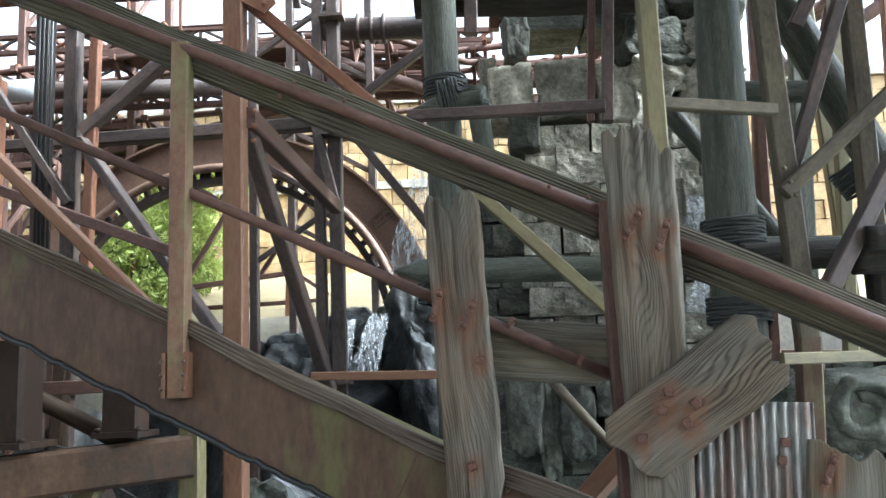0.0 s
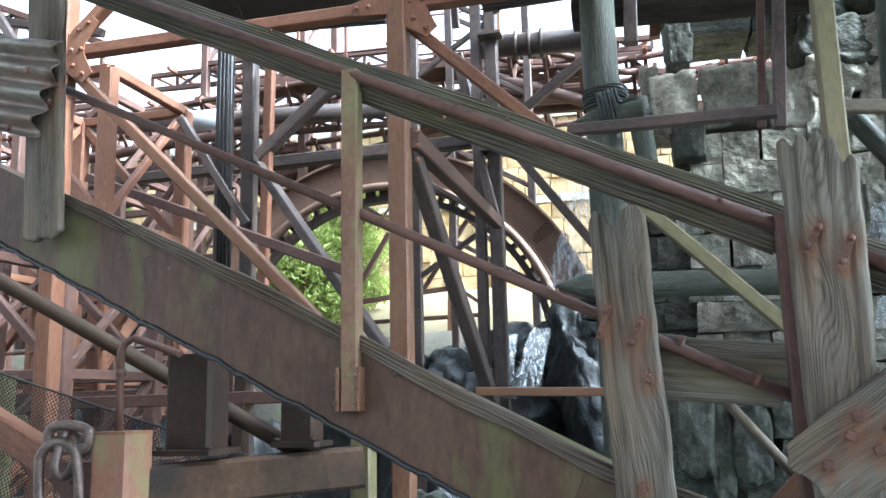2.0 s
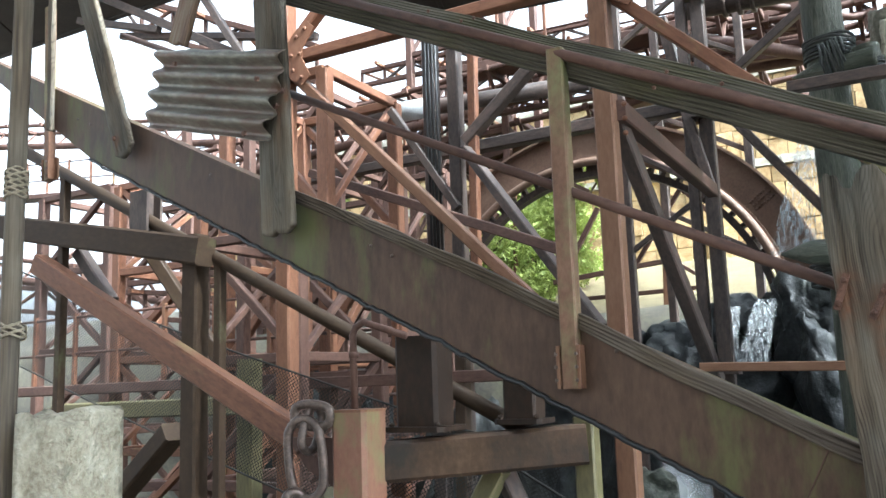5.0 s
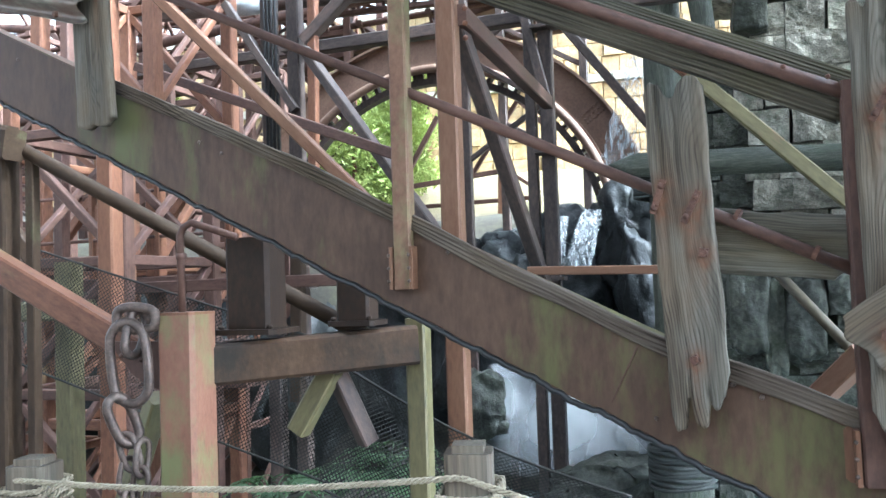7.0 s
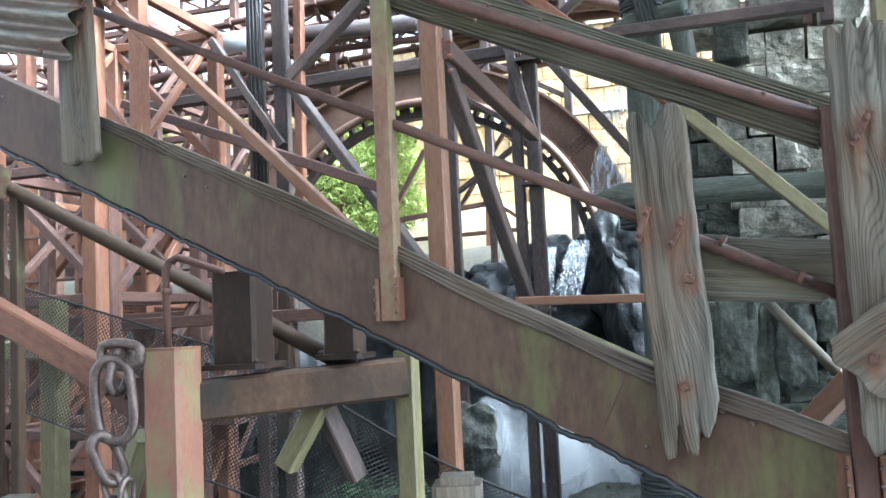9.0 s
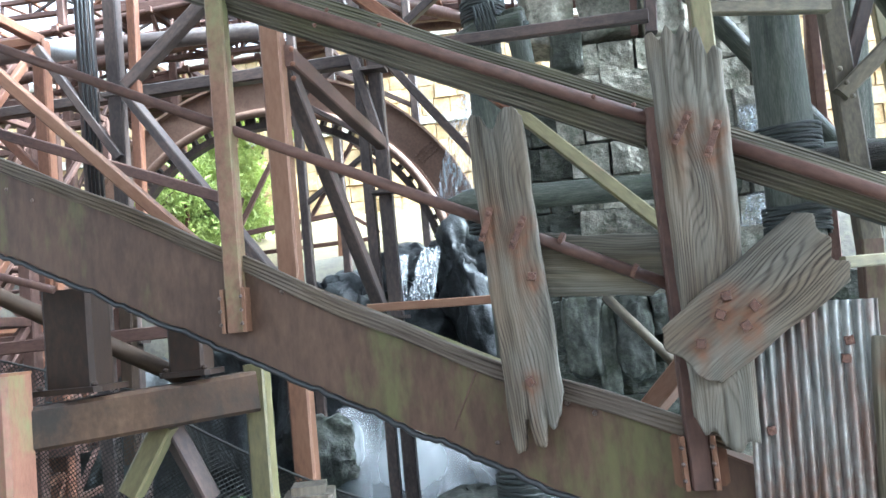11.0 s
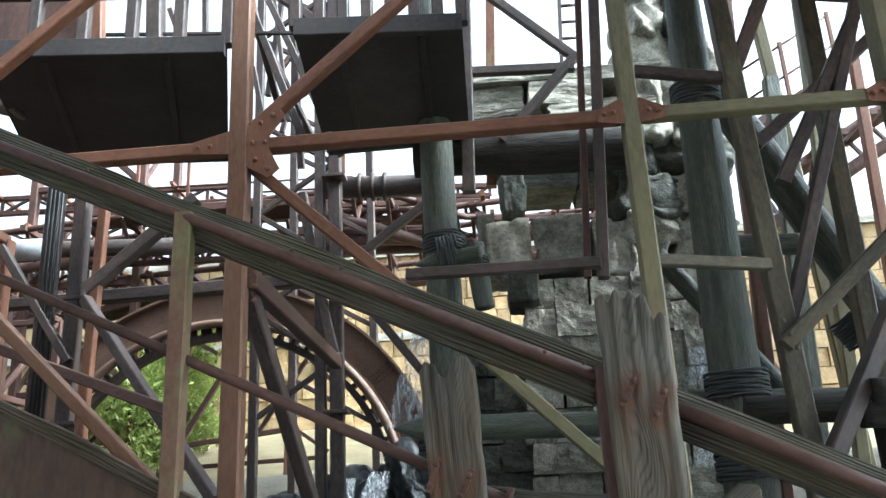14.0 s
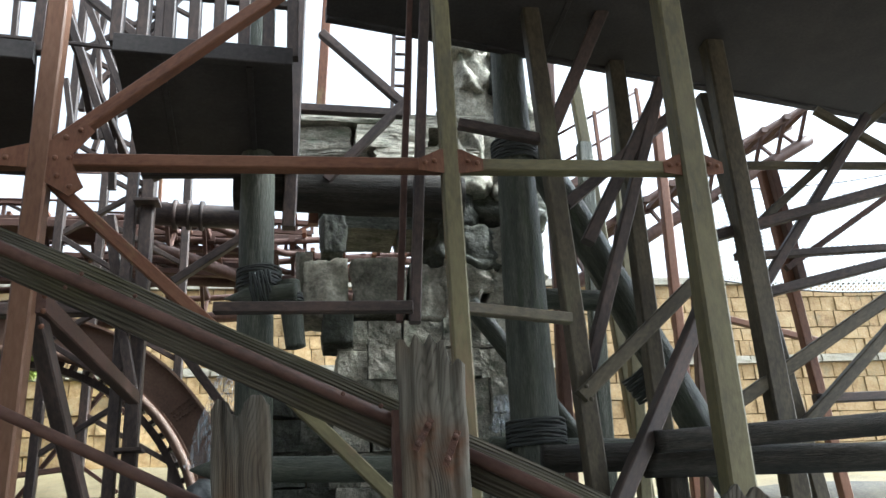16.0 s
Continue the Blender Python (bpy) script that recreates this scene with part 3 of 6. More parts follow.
def plank(label, bottom, top, width, thick, seed, top_cut=(0, 0), bottom_cut=(0, 0), mat=None, taper=0.0, bolts=(), straps=(), cracks=(), face=FACE, nx=44, nz=80, name="plank"):
    """A broken, weathered board. cuts: how far the end falls short, from one side to the other."""
    m, length = in_plane(bottom, top, face)
    th = thing(name, bottom, label, "plank", "weathered planks")
    bm = bmesh.new()
    rust = bm.verts.layers.float.new("rust")
    spots = [m.inverted() @ Vector(p) for p in list(bolts) + [q for pair in straps for q in pair]]
    fall_dir = m.inverted().to_3x3() @ Vector((0, 0, -1))
    fall_dir = Vector((fall_dir.x, 0, fall_dir.z)).normalized()
    front, back = [], []
    s = seed * 7.31
    for j in range(nz + 1):
        rf, rb = [], []
        v = j / nz
        for i in range(nx + 1):
            u = i / nx
            lo, hi = jag(bottom_cut, u), length - jag(top_cut, u)
            z = lo + (hi - lo) * v
            half = width / 2 * (1 - taper * v) * (1 + 0.06 * noise.noise(Vector((s + (0 if u < 0.5 else 9), z * 3.5, 1))))
            x = (u * 2 - 1) * half + 0.006 * noise.noise(Vector((s, z * 9, u * 2)))
            bend = noise.noise(Vector((s, z * 4.0, x * 7)))
            ridge = math.sin((x * 150 + bend * 9.0)) * 0.0012 + noise.noise(Vector((x * 40 + s, z * 3, 3))) * 0.004
            edge = max(0, abs(u * 2 - 1) - 0.86) / 0.14
            for c, reach in cracks:
                fade = max(0.0, 1 - (1 - v) / reach) if reach > 0 else max(0.0, 1 - v / -reach)
                ridge += 0.014 * fade * math.exp(-((u - c - 0.02 * bend) / 0.035) ** 2)
            rf.append(bm.verts.new((x, ridge + edge * edge * thick * 0.35, z)))
            amount = 0.0
            for k, spot in enumerate(spots):
                o = Vector((x - spot.x, 0, z - spot.z))
                run = o.dot(fall_dir)
                side = (o - fall_dir * run).length
                amount += math.exp(-(o.length / 0.036) ** 2) * 0.9
                if run > 0:
                    amount += 0.9 * math.exp(-(side / 0.016) ** 2 - run / (0.07 + 0.04 * (k % 3)))
            rf[-1][rust] = min(1.0, amount)
            rb.append(bm.verts.new((x, thick, z)))
        front.append(rf)
        back.append(rb)
    for j in range(nz):
        for i in range(nx):
            bm.faces.new((front[j][i], front[j][i + 1], front[j + 1][i + 1], front[j + 1][i]))
            bm.faces.new((back[j][i + 1], back[j][i], back[j + 1][i], back[j + 1][i + 1]))
        bm.faces.new((front[j + 1][0], back[j + 1][0], back[j][0], front[j][0]))
        bm.faces.new((front[j][nx], back[j][nx], back[j + 1][nx], front[j + 1][nx]))
    for i in range(nx):
        bm.faces.new((front[0][i + 1], front[0][i], back[0][i], back[0][i + 1]))
        bm.faces.new((front[nz][i], front[nz][i + 1], back[nz][i + 1], back[nz][i]))
    part("board", bm, mat or GREYWOOD, th, "", m, True)
    out = m.to_3x3() @ Vector((0, -1, 0))
    for p in bolts:
        bolt(th, Vector(p) + out * 0.006, 0.011, out, 0.024)
    for p, q in straps:
        d = (Vector(q) - Vector(p)).normalized() * 0.02
        mm, ll = in_plane(Vector(p) - d + out * 0.008, Vector(q) + d + out * 0.008, face)
        st = part("strap", prism(outline("box", 0.02, 0.006), ll), RUST, th, "rusty iron strap", mm)
        for r in (p, q):
            bolt(st, Vector(r) + out * 0.012, 0.010, out)
    return th


def corrugated(label, corner, across, down, waves, depth, mat, bolts=(), group="corrugated sheets", rag=0.0, seed=1):
    """A corrugated sheet from its top corner: across runs over the waves, down along them."""
    a, d = Vector(across), Vector(down)
    n = a.cross(d).normalized()
    if n.y > 0:
        n = -n
    th = thing("corrugated_sheet", Vector(corner) + d * 0.5 + a * 0.5, label, "metal sheet", group)
    ax = Matrix((a.normalized(), -n, -d.normalized())).transposed().to_4x4()
    ax.translation = Vector(corner)
    inv = ax.inverted()
    nx, nz = waves * 12, 40
    bm = bmesh.new()
    rust = bm.verts.layers.float.new("rust")
    rows = []
    for j in range(nz + 1):
        row = []
        for i in range(nx + 1):
            u, v = i / nx, j / nz
            vv = v + rag * noise.noise(Vector((u * 6 + seed, v * 0.5, seed))) * (1 if v in (0, 1) else 0.2)
            uu = u + rag * 0.6 * noise.noise(Vector((v * 5 + seed, u, 2))) * (abs(u - 0.5) * 2) ** 6
            off = math.sin(u * waves * 2 * math.pi) * depth + 0.006 * noise.noise(Vector((u * 3, v * 3, seed)))
            p = Vector(corner) + a * uu + d * vv + n * off
            row.append(bm.verts.new(inv @ p))
            ragged = v + 0.22 * noise.noise(Vector((u * 4, seed, 2))) + 0.12 * noise.noise(Vector((u * 22, v * 1.5, seed))) + 0.12 * u
            row[-1][rust] = min(1.0, max(0.0, (ragged - 0.42) * 2.2)) * 0.85
        rows.append(row)
    for j in range(nz):
        for i in range(nx):
            bm.faces.new((rows[j][i], rows[j][i + 1], rows[j + 1][i + 1], rows[j + 1][i]))
    bmesh.ops.recalc_face_normals(bm, faces=bm.faces)
    bmesh.ops.solidify(bm, geom=bm.faces[:], thickness=0.0025)
    part("sheet", bm, mat, th, "", ax, True)
    for p in bolts:
        bolt(th, Vector(p) + n * (depth + 0.003), 0.011, n, 0.022)
    return th


# ---- stair: stringer, railing ----
def stringer():
    tl, tr = (-5.068, 4.022, 3.765), (0.507, 2.907, 1.112)
    bl, br = (-3.314, 3.671, 2.582), (0.186, 2.971, 0.951)
    th = thing("stair_stringer", bl, "brown steel stringer with timber cladding and algae stains", "stringer")
    tl, tr = lerp(tl, tr, -0.35), lerp(tl, tr, 1.35)
    bl, br = lerp(bl, br, -0.35), lerp(bl, br, 1.22)
    back = Vector((0.02, 0.1, 0))
    # web with flanges turned to the back
    plate(th, "web", (bl, br, tr, tl), 0.012, BROWN)
    for name, p, q in (("flange", tl, tr), ("flange", bl, br)):
        m, length = along(Vector(p) + back * 0.55, Vector(q) + back * 0.55)
        part(name, prism(outline("box", 0.11, 0.014), length), BROWN, th, "", m)
    # cladding boards whose carved upper edge waves along the stringer
    def on_face(x, z, out):
        return Vector((x, 3.0078 - 0.2 * x, z)) + FACE * out

    def cladding(line, n):
        bm = bmesh.new()
        rows = []
        m, _ = in_plane(on_face(*line[0], 0), on_face(*line[-1], 0))
        inv = m.inverted()
        for j in range(n + 1):
            v = j / n
            x = line[0][0] + (line[-1][0] - line[0][0]) * v
            k = max(i for i in range(len(line) - 1) if line[i][0] <= x + 1e-6)
            u = (x - line[k][0]) / (line[k + 1][0] - line[k][0])
            u = u * u * (3 - 2 * u) * 0.15 + u * 0.85
            top = line[k][1] + (line[k + 1][1] - line[k][1]) * u + 0.004 * noise.noise(Vector((x * 5, 2, 0)))
            wide = 0.058 + 0.010 * noise.noise(Vector((x * 2.3, 5, 0)))
            row = []
            for i in range(15):
                c = i / 14
                groove = 0.0035 * math.sin(c * 30 + 6 * noise.noise(Vector((x * 3.2, c * 0.8, 4))))
                row.append(bm.verts.new(inv @ on_face(x, top - wide * c, 0.016 + groove - 0.008 * (1 - c) ** 2)))
            row.append(bm.verts.new(inv @ on_face(x, top - wide, -0.02)))
            row.append(bm.verts.new(inv @ on_face(x, top, -0.02)))
            rows.append(row)
        w = len(rows[0])
        for j in range(n):
            for i in range(w):
                bm.faces.new((rows[j][i], rows[j][(i + 1) % w], rows[j + 1][(i + 1) % w], rows[j + 1][i]))
        bm.faces.new(rows[0])
        bm.faces.new(rows[-1][::-1])
        bmesh.ops.recalc_face_normals(bm, faces=bm.faces)
        part("cladding", bm, CLADWOOD, th, "carved timber cladding strip", m, True)

    cladding(((-2.62, 2.622), (-2.06, 2.383), (-1.50, 2.122), (-1.00, 1.868), (-0.52, 1.620), (-0.02, 1.380)), 150)
    cladding(((0.02, 1.372), (0.163, 1.319), (0.62, 1.142)), 40)
    seam_a, seam_b = Vector((-0.113, 3.029, 1.387)), Vector((-0.215, 3.049, 1.183))
    m, length = in_plane(seam_a, seam_b)
    part("seam", prism(outline("box", 0.004, 0.004), length), MAROON, th, "weld seam", m)
    for p in ((-1.968, 3.402, 2.223), (-1.842, 3.376, 2.161), (-0.787, 3.165, 1.691), (-0.074, 3.023, 1.139), (0.159, 2.976, 1.252), (0.237, 2.961, 1.217), (0.155, 2.977, 1.249), (0.236, 2.961, 1.214), (-4.704, 3.949, 3.457), (-4.534, 3.915, 3.383), (-3.184, 3.645, 2.781)):
        bolt(th, Vector(p) + FACE * 0.004, 0.0075, FACE, 0, CHAIN)
    # cable under the lower edge
    pts = []
    for k in range(700):
        v = k / 699
        p = lerp(bl, br, v) + Vector((0, -0.004, -0.012 + 0.012 * noise.noise(Vector((v * 40, 0, 0))) + 0.010 * noise.noise(Vector((v * 170, 3, 0)))))
        pts.append(p)
    part("cable", tube_path(pts, 0.0105, 6), CABLE, th, "black cable along the lower edge", None, True)


stringer()


def railing():
    th = thing("stair_railing", (-0.932, 3.194, 1.632), "rust-red tube railing with a carved grey timber rail", "railing")
    # carved timber rail, with a tube before it
    a, b = Vector((-2.477, 3.503, 3.627)), Vector((0.499, 2.908, 2.077))
    a = lerp(a, b, -0.25)
    b2 = Vector((1.298, 2.748, 1.655))
    b2 = lerp(b, b2, 1.4)
    for p, q, sc in ((a, b, 1.0), (b, b2, 0.9)):
        m, length = in_plane(p, q)
        part("tube_rail", prism(outline("tube", 0.042, 0.042), length), MAROON, th, "rust-red tube handrail", m @ pose(0, -0.03, 0), True)
        # local x runs across the rail, up to the sky side
        up = 1 if (m.to_3x3() @ Vector((1, 0, 0))).z > 0 else -1
        bm = bmesh.new()
        n, k = 160, 64
        rows = []
        for j in range(n + 1):
            v = j / n
            row = []
            for i in range(k + 1):
                u = i / k
                x = -0.078 + 0.152 * u
                w = noise.noise(Vector((v * length * 1.1, u * 1.2, 7)))
                y = 0.065 * abs(u - 0.48) * 2 * (1.0 if u > 0.48 else 0.75)
                y += 0.003 * math.sin(u * 84 + w * 9)
                x += 0.014 * noise.noise(Vector((v * length * 1.8, 3 if u > 0.5 else 9, 1))) * abs(u - 0.5) * 2
                row.append(bm.verts.new((x * up * sc, y, v * length)))
            row.append(bm.verts.new((0.074 * up * sc, 0.11, v * length)))
            row.append(bm.verts.new((-0.078 * up * sc, 0.11, v * length)))
            rows.append(row)
        k = len(rows[0])
        for j in range(n):
            for i in range(k):
                bm.faces.new((rows[j][i], rows[j][(i + 1) % k], rows[j + 1][(i + 1) % k], rows[j + 1][i]))
        bm.faces.new(rows[0])
        bm.faces.new(rows[-1][::-1])
        bmesh.ops.recalc_face_normals(bm, faces=bm.faces)
        part("timber_rail", bm, RAILWOOD, th, "carved grooved timber rail", m @ pose(0, -0.025, 0), True)
    for p in ((-1.555, 3.259, 3.186), (-1.379, 3.224, 3.085), (-0.512, 3.050, 2.625), (-1.315, 3.211, 3.078), (0.333, 2.881, 2.169), (0.446, 2.859, 2.124), (-0.562, 3.060, 2.581), (-0.329, 3.014, 2.534)):
        bolt(th, p, 0.008, FACE, 0, RUST)
    # middle tube
    p, q = Vector((-1.613, 3.331, 2.628)), Vector((0.499, 2.908, 1.578))
    p = lerp(p, q, -1.2)
    beam(th, "middle_rail", p, q, 0.038, 0.038, MAROON, "tube")
    for s in ((0.191, 2.970, 1.754), (0.399, 2.928, 1.632)):
        d = (Vector(q) - Vector(p)).normalized() * 0.007
        m, ll = along(Vector(s) - d, Vector(s) + d)
        part("collar", prism(outline("tube", 0.046, 0.046), ll), RUST, th, "", m)
    # posts
    for top, bottom, w in (((-0.956, 3.180, 2.845), (-0.964, 3.187, 1.565), 0.066), ((0.509, 2.886, 2.110), (0.518, 2.884, 0.985), 0.065), ((-5.140, 4.016, 4.398), (-5.060, 4.000, 3.090), 0.06)):
        post = beam(th, "post", bottom, top, w, w, MAROON if w == 0.065 else POSTRED)
        d = (Vector(top) - Vector(bottom)).normalized()
        side = d.cross(FACE).normalized()
        base = Vector(bottom) - FACE * 0.018
        outline_pts = [(-0.078, 0.012), (-0.066, 0.0), (0.066, 0.0), (0.078, 0.012), (0.078, 0.148), (0.062, 0.162), (-0.062, 0.162), (-0.078, 0.148)]
        br = plate(post, "bracket", [base + side * a + d * b for a, b in outline_pts], 0.012, PINK)
        for g in (-1, 1):
            foot = base + side * g * (w / 2 + 0.010) + FACE * 0.03
            beam(br, "flange", foot, foot + d * 0.155, 0.014, 0.055, PINK)
            for k in range(3):
                bolt(br, foot + d * (0.03 + 0.047 * k) + FACE * 0.028, 0.007, FACE, 0, CHAIN)


railing()

# ---- planks and sheets on the stair ----
plank("silver-grey split plank bolted to the stair stringer", (0.064, 2.905, 1.118), (0.016, 2.915, 2.177), 0.178, 0.03, 1,
      (0.03, 0.0, 0.01, 0.05, 0.06, 0.015, 0.0, 0.0, 0.03), (0.05, 0.0, 0.005, 0.10, 0.02, 0.012, 0.08, 0.06, 0.10, 0.17), None, 0.0,
      ((0.091, 2.895, 1.646), (0.054, 2.902, 1.331)), (((-0.022, 2.917, 1.853), (-0.045, 2.922, 1.789)), ((0.077, 2.898, 1.812), (0.047, 2.904, 1.755))), ((0.46, 0.35), (0.2, 0.5), (0.36, -0.25), (0.66, -0.2)))
plank("tall silver-grey plank with a notched shoulder, strapped to the railing", (0.582, 2.749, 1.104), (0.589, 2.747, 2.320), 0.172, 0.035, 2,
      (0.02, 0.01, 0.035, 0.0, 0.03, 0.005, 0.03, 0.02, 0.1, 0.085, 0.10), (0.10, 0.05, 0.06, 0.01, 0.0, 0.03, 0.02), None, -0.2,
      (), (((0.573, 2.741, 2.040), (0.543, 2.747, 1.989)), ((0.649, 2.726, 2.002), (0.623, 2.731, 1.941))), ((0.2, 0.6), (0.42, 0.4), (0.6, 0.35), (0.8, 0.9), (0.5, -0.2)))
plank("slanting grey-brown plank with five rusty bolts", (0.475, 2.743, 1.353), (0.900, 2.658, 1.666), 0.215, 0.04, 3,
      (0.03, 0.0, 0.02, 0.01, 0.045, 0.02, 0.05), (0.03, 0.0, 0.02, 0.02, 0.05), None, -0.12,
      ((0.617, 2.710, 1.532), (0.596, 2.714, 1.483), (0.686, 2.696, 1.500), (0.658, 2.701, 1.447), (0.538, 2.725, 1.408)))
plank("level grey plank fixed behind the uprights", (0.097, 3.024, 1.687), (0.524, 2.938, 1.639), 0.205, 0.03, 4,
      (0.0, 0.0, 0.0, 0.0, 0.04, 0.07), (0, 0), MOSSWOOD, 0.1)
plank("short greenish plank with a broken end", (1.042, 2.698, 0.875), (1.077, 2.690, 1.383), 0.21, 0.04, 5,
      (0.0, 0.0, 0.02, 0.04, 0.05, 0.02, 0.06), (0, 0), MOSSWOOD, 0.0,
      (), (((1.034, 2.694, 1.334), (1.012, 2.698, 1.282)),))
plank("silver-grey plank beside the corrugated sheet", (-2.528, 3.404, 2.337), (-2.628, 3.424, 4.069), 0.235, 0.035, 6,
      (0.0, 0.03, 0.01), (0.02, 0.0, 0.01, 0.0, 0.025), None, 0.05, ((-2.454, 3.379, 3.043), (-2.502, 3.388, 2.972), (-2.638, 3.416, 3.782), (-2.534, 3.395, 3.729), (-2.683, 3.425, 3.737), (-2.578, 3.404, 3.675)))
plank("leaning rust-stained plank above the corrugated sheet", (-3.469, 3.632, 3.595), (-3.126, 3.563, 4.343), 0.19, 0.03, 10,
      (0.0, 0.02), (0.01, 0.0, 0.03, 0.01), RUSTWOOD, 0.0, ((-3.396, 3.607, 4.126), (-3.255, 3.579, 4.060), (-3.203, 3.569, 4.112)))
plank("narrow leaning silver-grey plank on the stringer", (-3.989, 3.726, 3.043), (-4.709, 3.870, 4.633), 0.19, 0.03, 7,
      (0.0, 0.03, 0.01), (0.06, 0.0, 0.0, 0.03), None, 0.0, ((-4.082, 3.734, 3.164),))
plank("grey plank with a four-pronged broken top", (1.413, 2.625, 1.330), (1.495, 2.609, 1.817), 0.2, 0.035, 8,
      (0.03, 0.0, 0.03, 0.0, 0.02, 0.05, 0.02, 0.06), (0, 0), None)
plank("bluish grey plank at the stair's upper end", (-4.998, 3.928, 3.416), (-5.053, 3.939, 4.672), 0.06, 0.03, 9, (0, 0.02), (0.02, 0), None)
corrugated("rusty corrugated sheet standing below the slanting plank", (0.673, 2.792, 1.504), (0.336, -0.067, -0.014), (-0.031, 0.006, -0.620), 12, 0.010, TIN, ((0.928, 2.741, 1.383), (0.915, 2.743, 1.335), (0.708, 2.785, 1.152)), seed=3)
corrugated("streaky rusted corrugated sheet with ragged edges", (-3.485, 3.541, 3.542), (-0.081, 0.016, -0.444), (1.031, -0.206, -0.402), 4, 0.03, RUSTTIN, ((-2.568, 3.358, 3.112), (-2.669, 3.378, 2.857), (-3.285, 3.501, 3.392)), rag=0.05, seed=8)




# ---- front trestle of red and green steel columns ----
TY = 5.18


def gusset(th, at, mat, shape, bolts):
    """A bolted plate at a joint; shape and bolts in x, z round the joint."""
    at = Vector(at)
    pl = plate(th, "gusset_plate", [at + Vector((x, 0, z)) for x, z in shape], 0.012, mat)
    for x, z in bolts:
        bolt(pl, at + Vector((x, -0.004, z)), 0.017, (0, -1, 0), 0, mat)


STAR = [(-0.300, -0.044), (-0.300, 0.037), (-0.062, 0.100), (0.075, 0.125), (0.250, 0.250), (0.312, 0.188), (0.200, 0.037), (0.200, -0.037), (0.275, -0.188), (0.200, -0.250), (0.000, -0.125), (-0.062, -0.062)]
EARS = [(-0.21, -0.05), (-0.21, 0.03), (-0.07, 0.10), (0.07, 0.10), (0.21, 0.03), (0.21, -0.05), (0.07, -0.07), (-0.07, -0.07)]


def trestle():
    th = thing("steel_trestle", (-1.41, TY, -1.4), "red and algae-green steel trestle with bolted gusset plates", "trestle")
    cols = (((-3.915, 5.180, 3.926), 0.13, RED, -1.4), ((-1.40, TY, 2.0), 0.125, PINK, -1.4), ((1.112, TY, 2.0), 0.115, GREEN, 1.2), ((2.76, 5.180, 3.676), 0.17, GREEN, -1.4))
    zb = 4.10
    xs = []
    for k, (p, w, mat, foot) in enumerate(cols):
        x = p[0]
        xs.append(x)
        tilt = 0.0 if k < 3 else 0.022
        beam(th, "column", (x + tilt * (foot - 4.1), TY, foot), (x + tilt * (8.5 - 4.1), TY, 8.5), w, w, mat, "box")
    for k in range(3):
        beam(th, "cross_beam", (xs[k] + 0.06, TY, zb), (xs[k + 1] - 0.06, TY, zb), 0.1, 0.085, (RED, RED, GREEN)[k])
        # bracing: down from this joint to the next column, and up to it
        a = (xs[k], TY + 0.02, zb - 0.06)
        if k == 2:
            continue
        if k == 1:
            mid, low = Vector((0.008, 5.200, 2.715)), Vector((0.952, 5.200, 1.770))
            beam(th, "brace", a, mid, 0.09, 0.075, RED)
            beam(th, "brace", mid, low, 0.09, 0.075, GREEN)
        else:
            beam(th, "brace", a, (xs[k + 1], TY + 0.02, 1.55), 0.09, 0.075, PINK)
        beam(th, "brace", (xs[k], TY + 0.02, zb + 0.06), (xs[k + 1], TY + 0.02, zb + 2.3), 0.095, 0.08, RED)
    for k in range(4):
        at = Vector((xs[k], TY - 0.057, zb))
        if k < 2:
            gusset(th, at, RED, STAR, [(-0.26, 0), (-0.18, 0), (0.1, 0.0), (0.18, 0.0), (0.15, 0.14), (0.23, 0.19), (0.12, -0.12), (0.2, -0.19)])
        else:
            gusset(th, at, RED, EARS, [(-0.17, 0), (-0.11, 0.01), (0.11, 0.01), (0.17, 0)])
    # lower joint on the red column, with members that run back to the tower behind
    j = (-1.333, 5.200, 3.221)
    for k in range(3):
        bolt(th, Vector((-1.261, 5.100, 3.132)) + Vector((0, 0, 0.09 - 0.09 * k)), 0.018, (0, -1, 0), 0, RED)
    beam(th, "brace", j, (-1.459, 8.600, 3.350), 0.10, 0.13, MAROON)
    beam(th, "brace", (-1.380, 5.300, 3.220), (-1.308, 7.400, 1.536), 0.10, 0.12, DARK)
    beam(th, "cross_beam", (1.150, 5.180, 3.142), (1.871, 5.400, 3.128), 0.07, 0.07, GREYSTEEL)
    beam(th, "cross_beam", (-0.378, 5.500, 3.260), (0.844, 5.300, 3.189), 0.07, 0.07, DARK)
    beam(th, "post", (1.059, 5.500, 5.681), (0.876, 5.500, 3.146), 0.07, 0.09, DARK)
    beam(th, "post", (0.963, 5.600, 5.771), (0.787, 5.600, 3.183), 0.045, 0.06, MAROON)
    beam(th, "cross_beam", (-0.840, 4.700, 1.635), (-0.149, 4.600, 1.616), 0.05, 0.045, PINK)
    beam(th, "cross_beam", (1.455, 4.400, 1.624), (2.254, 4.600, 1.620), 0.05, 0.055, GREEN)
    beam(th, "column", (1.686, 4.700, 1.730), (1.618, 4.700, 0.613), 0.11, 0.1, BROWN)
    beam(th, "brace", (0.364, 4.200, 1.575), (0.640, 4.100, 1.236), 0.045, 0.045, GREYSTEEL, "tube")
    beam(th, "brace", (0.488, 4.200, 1.037), (0.659, 4.000, 1.253), 0.09, 0.09, PINK)
    return th


trestle()


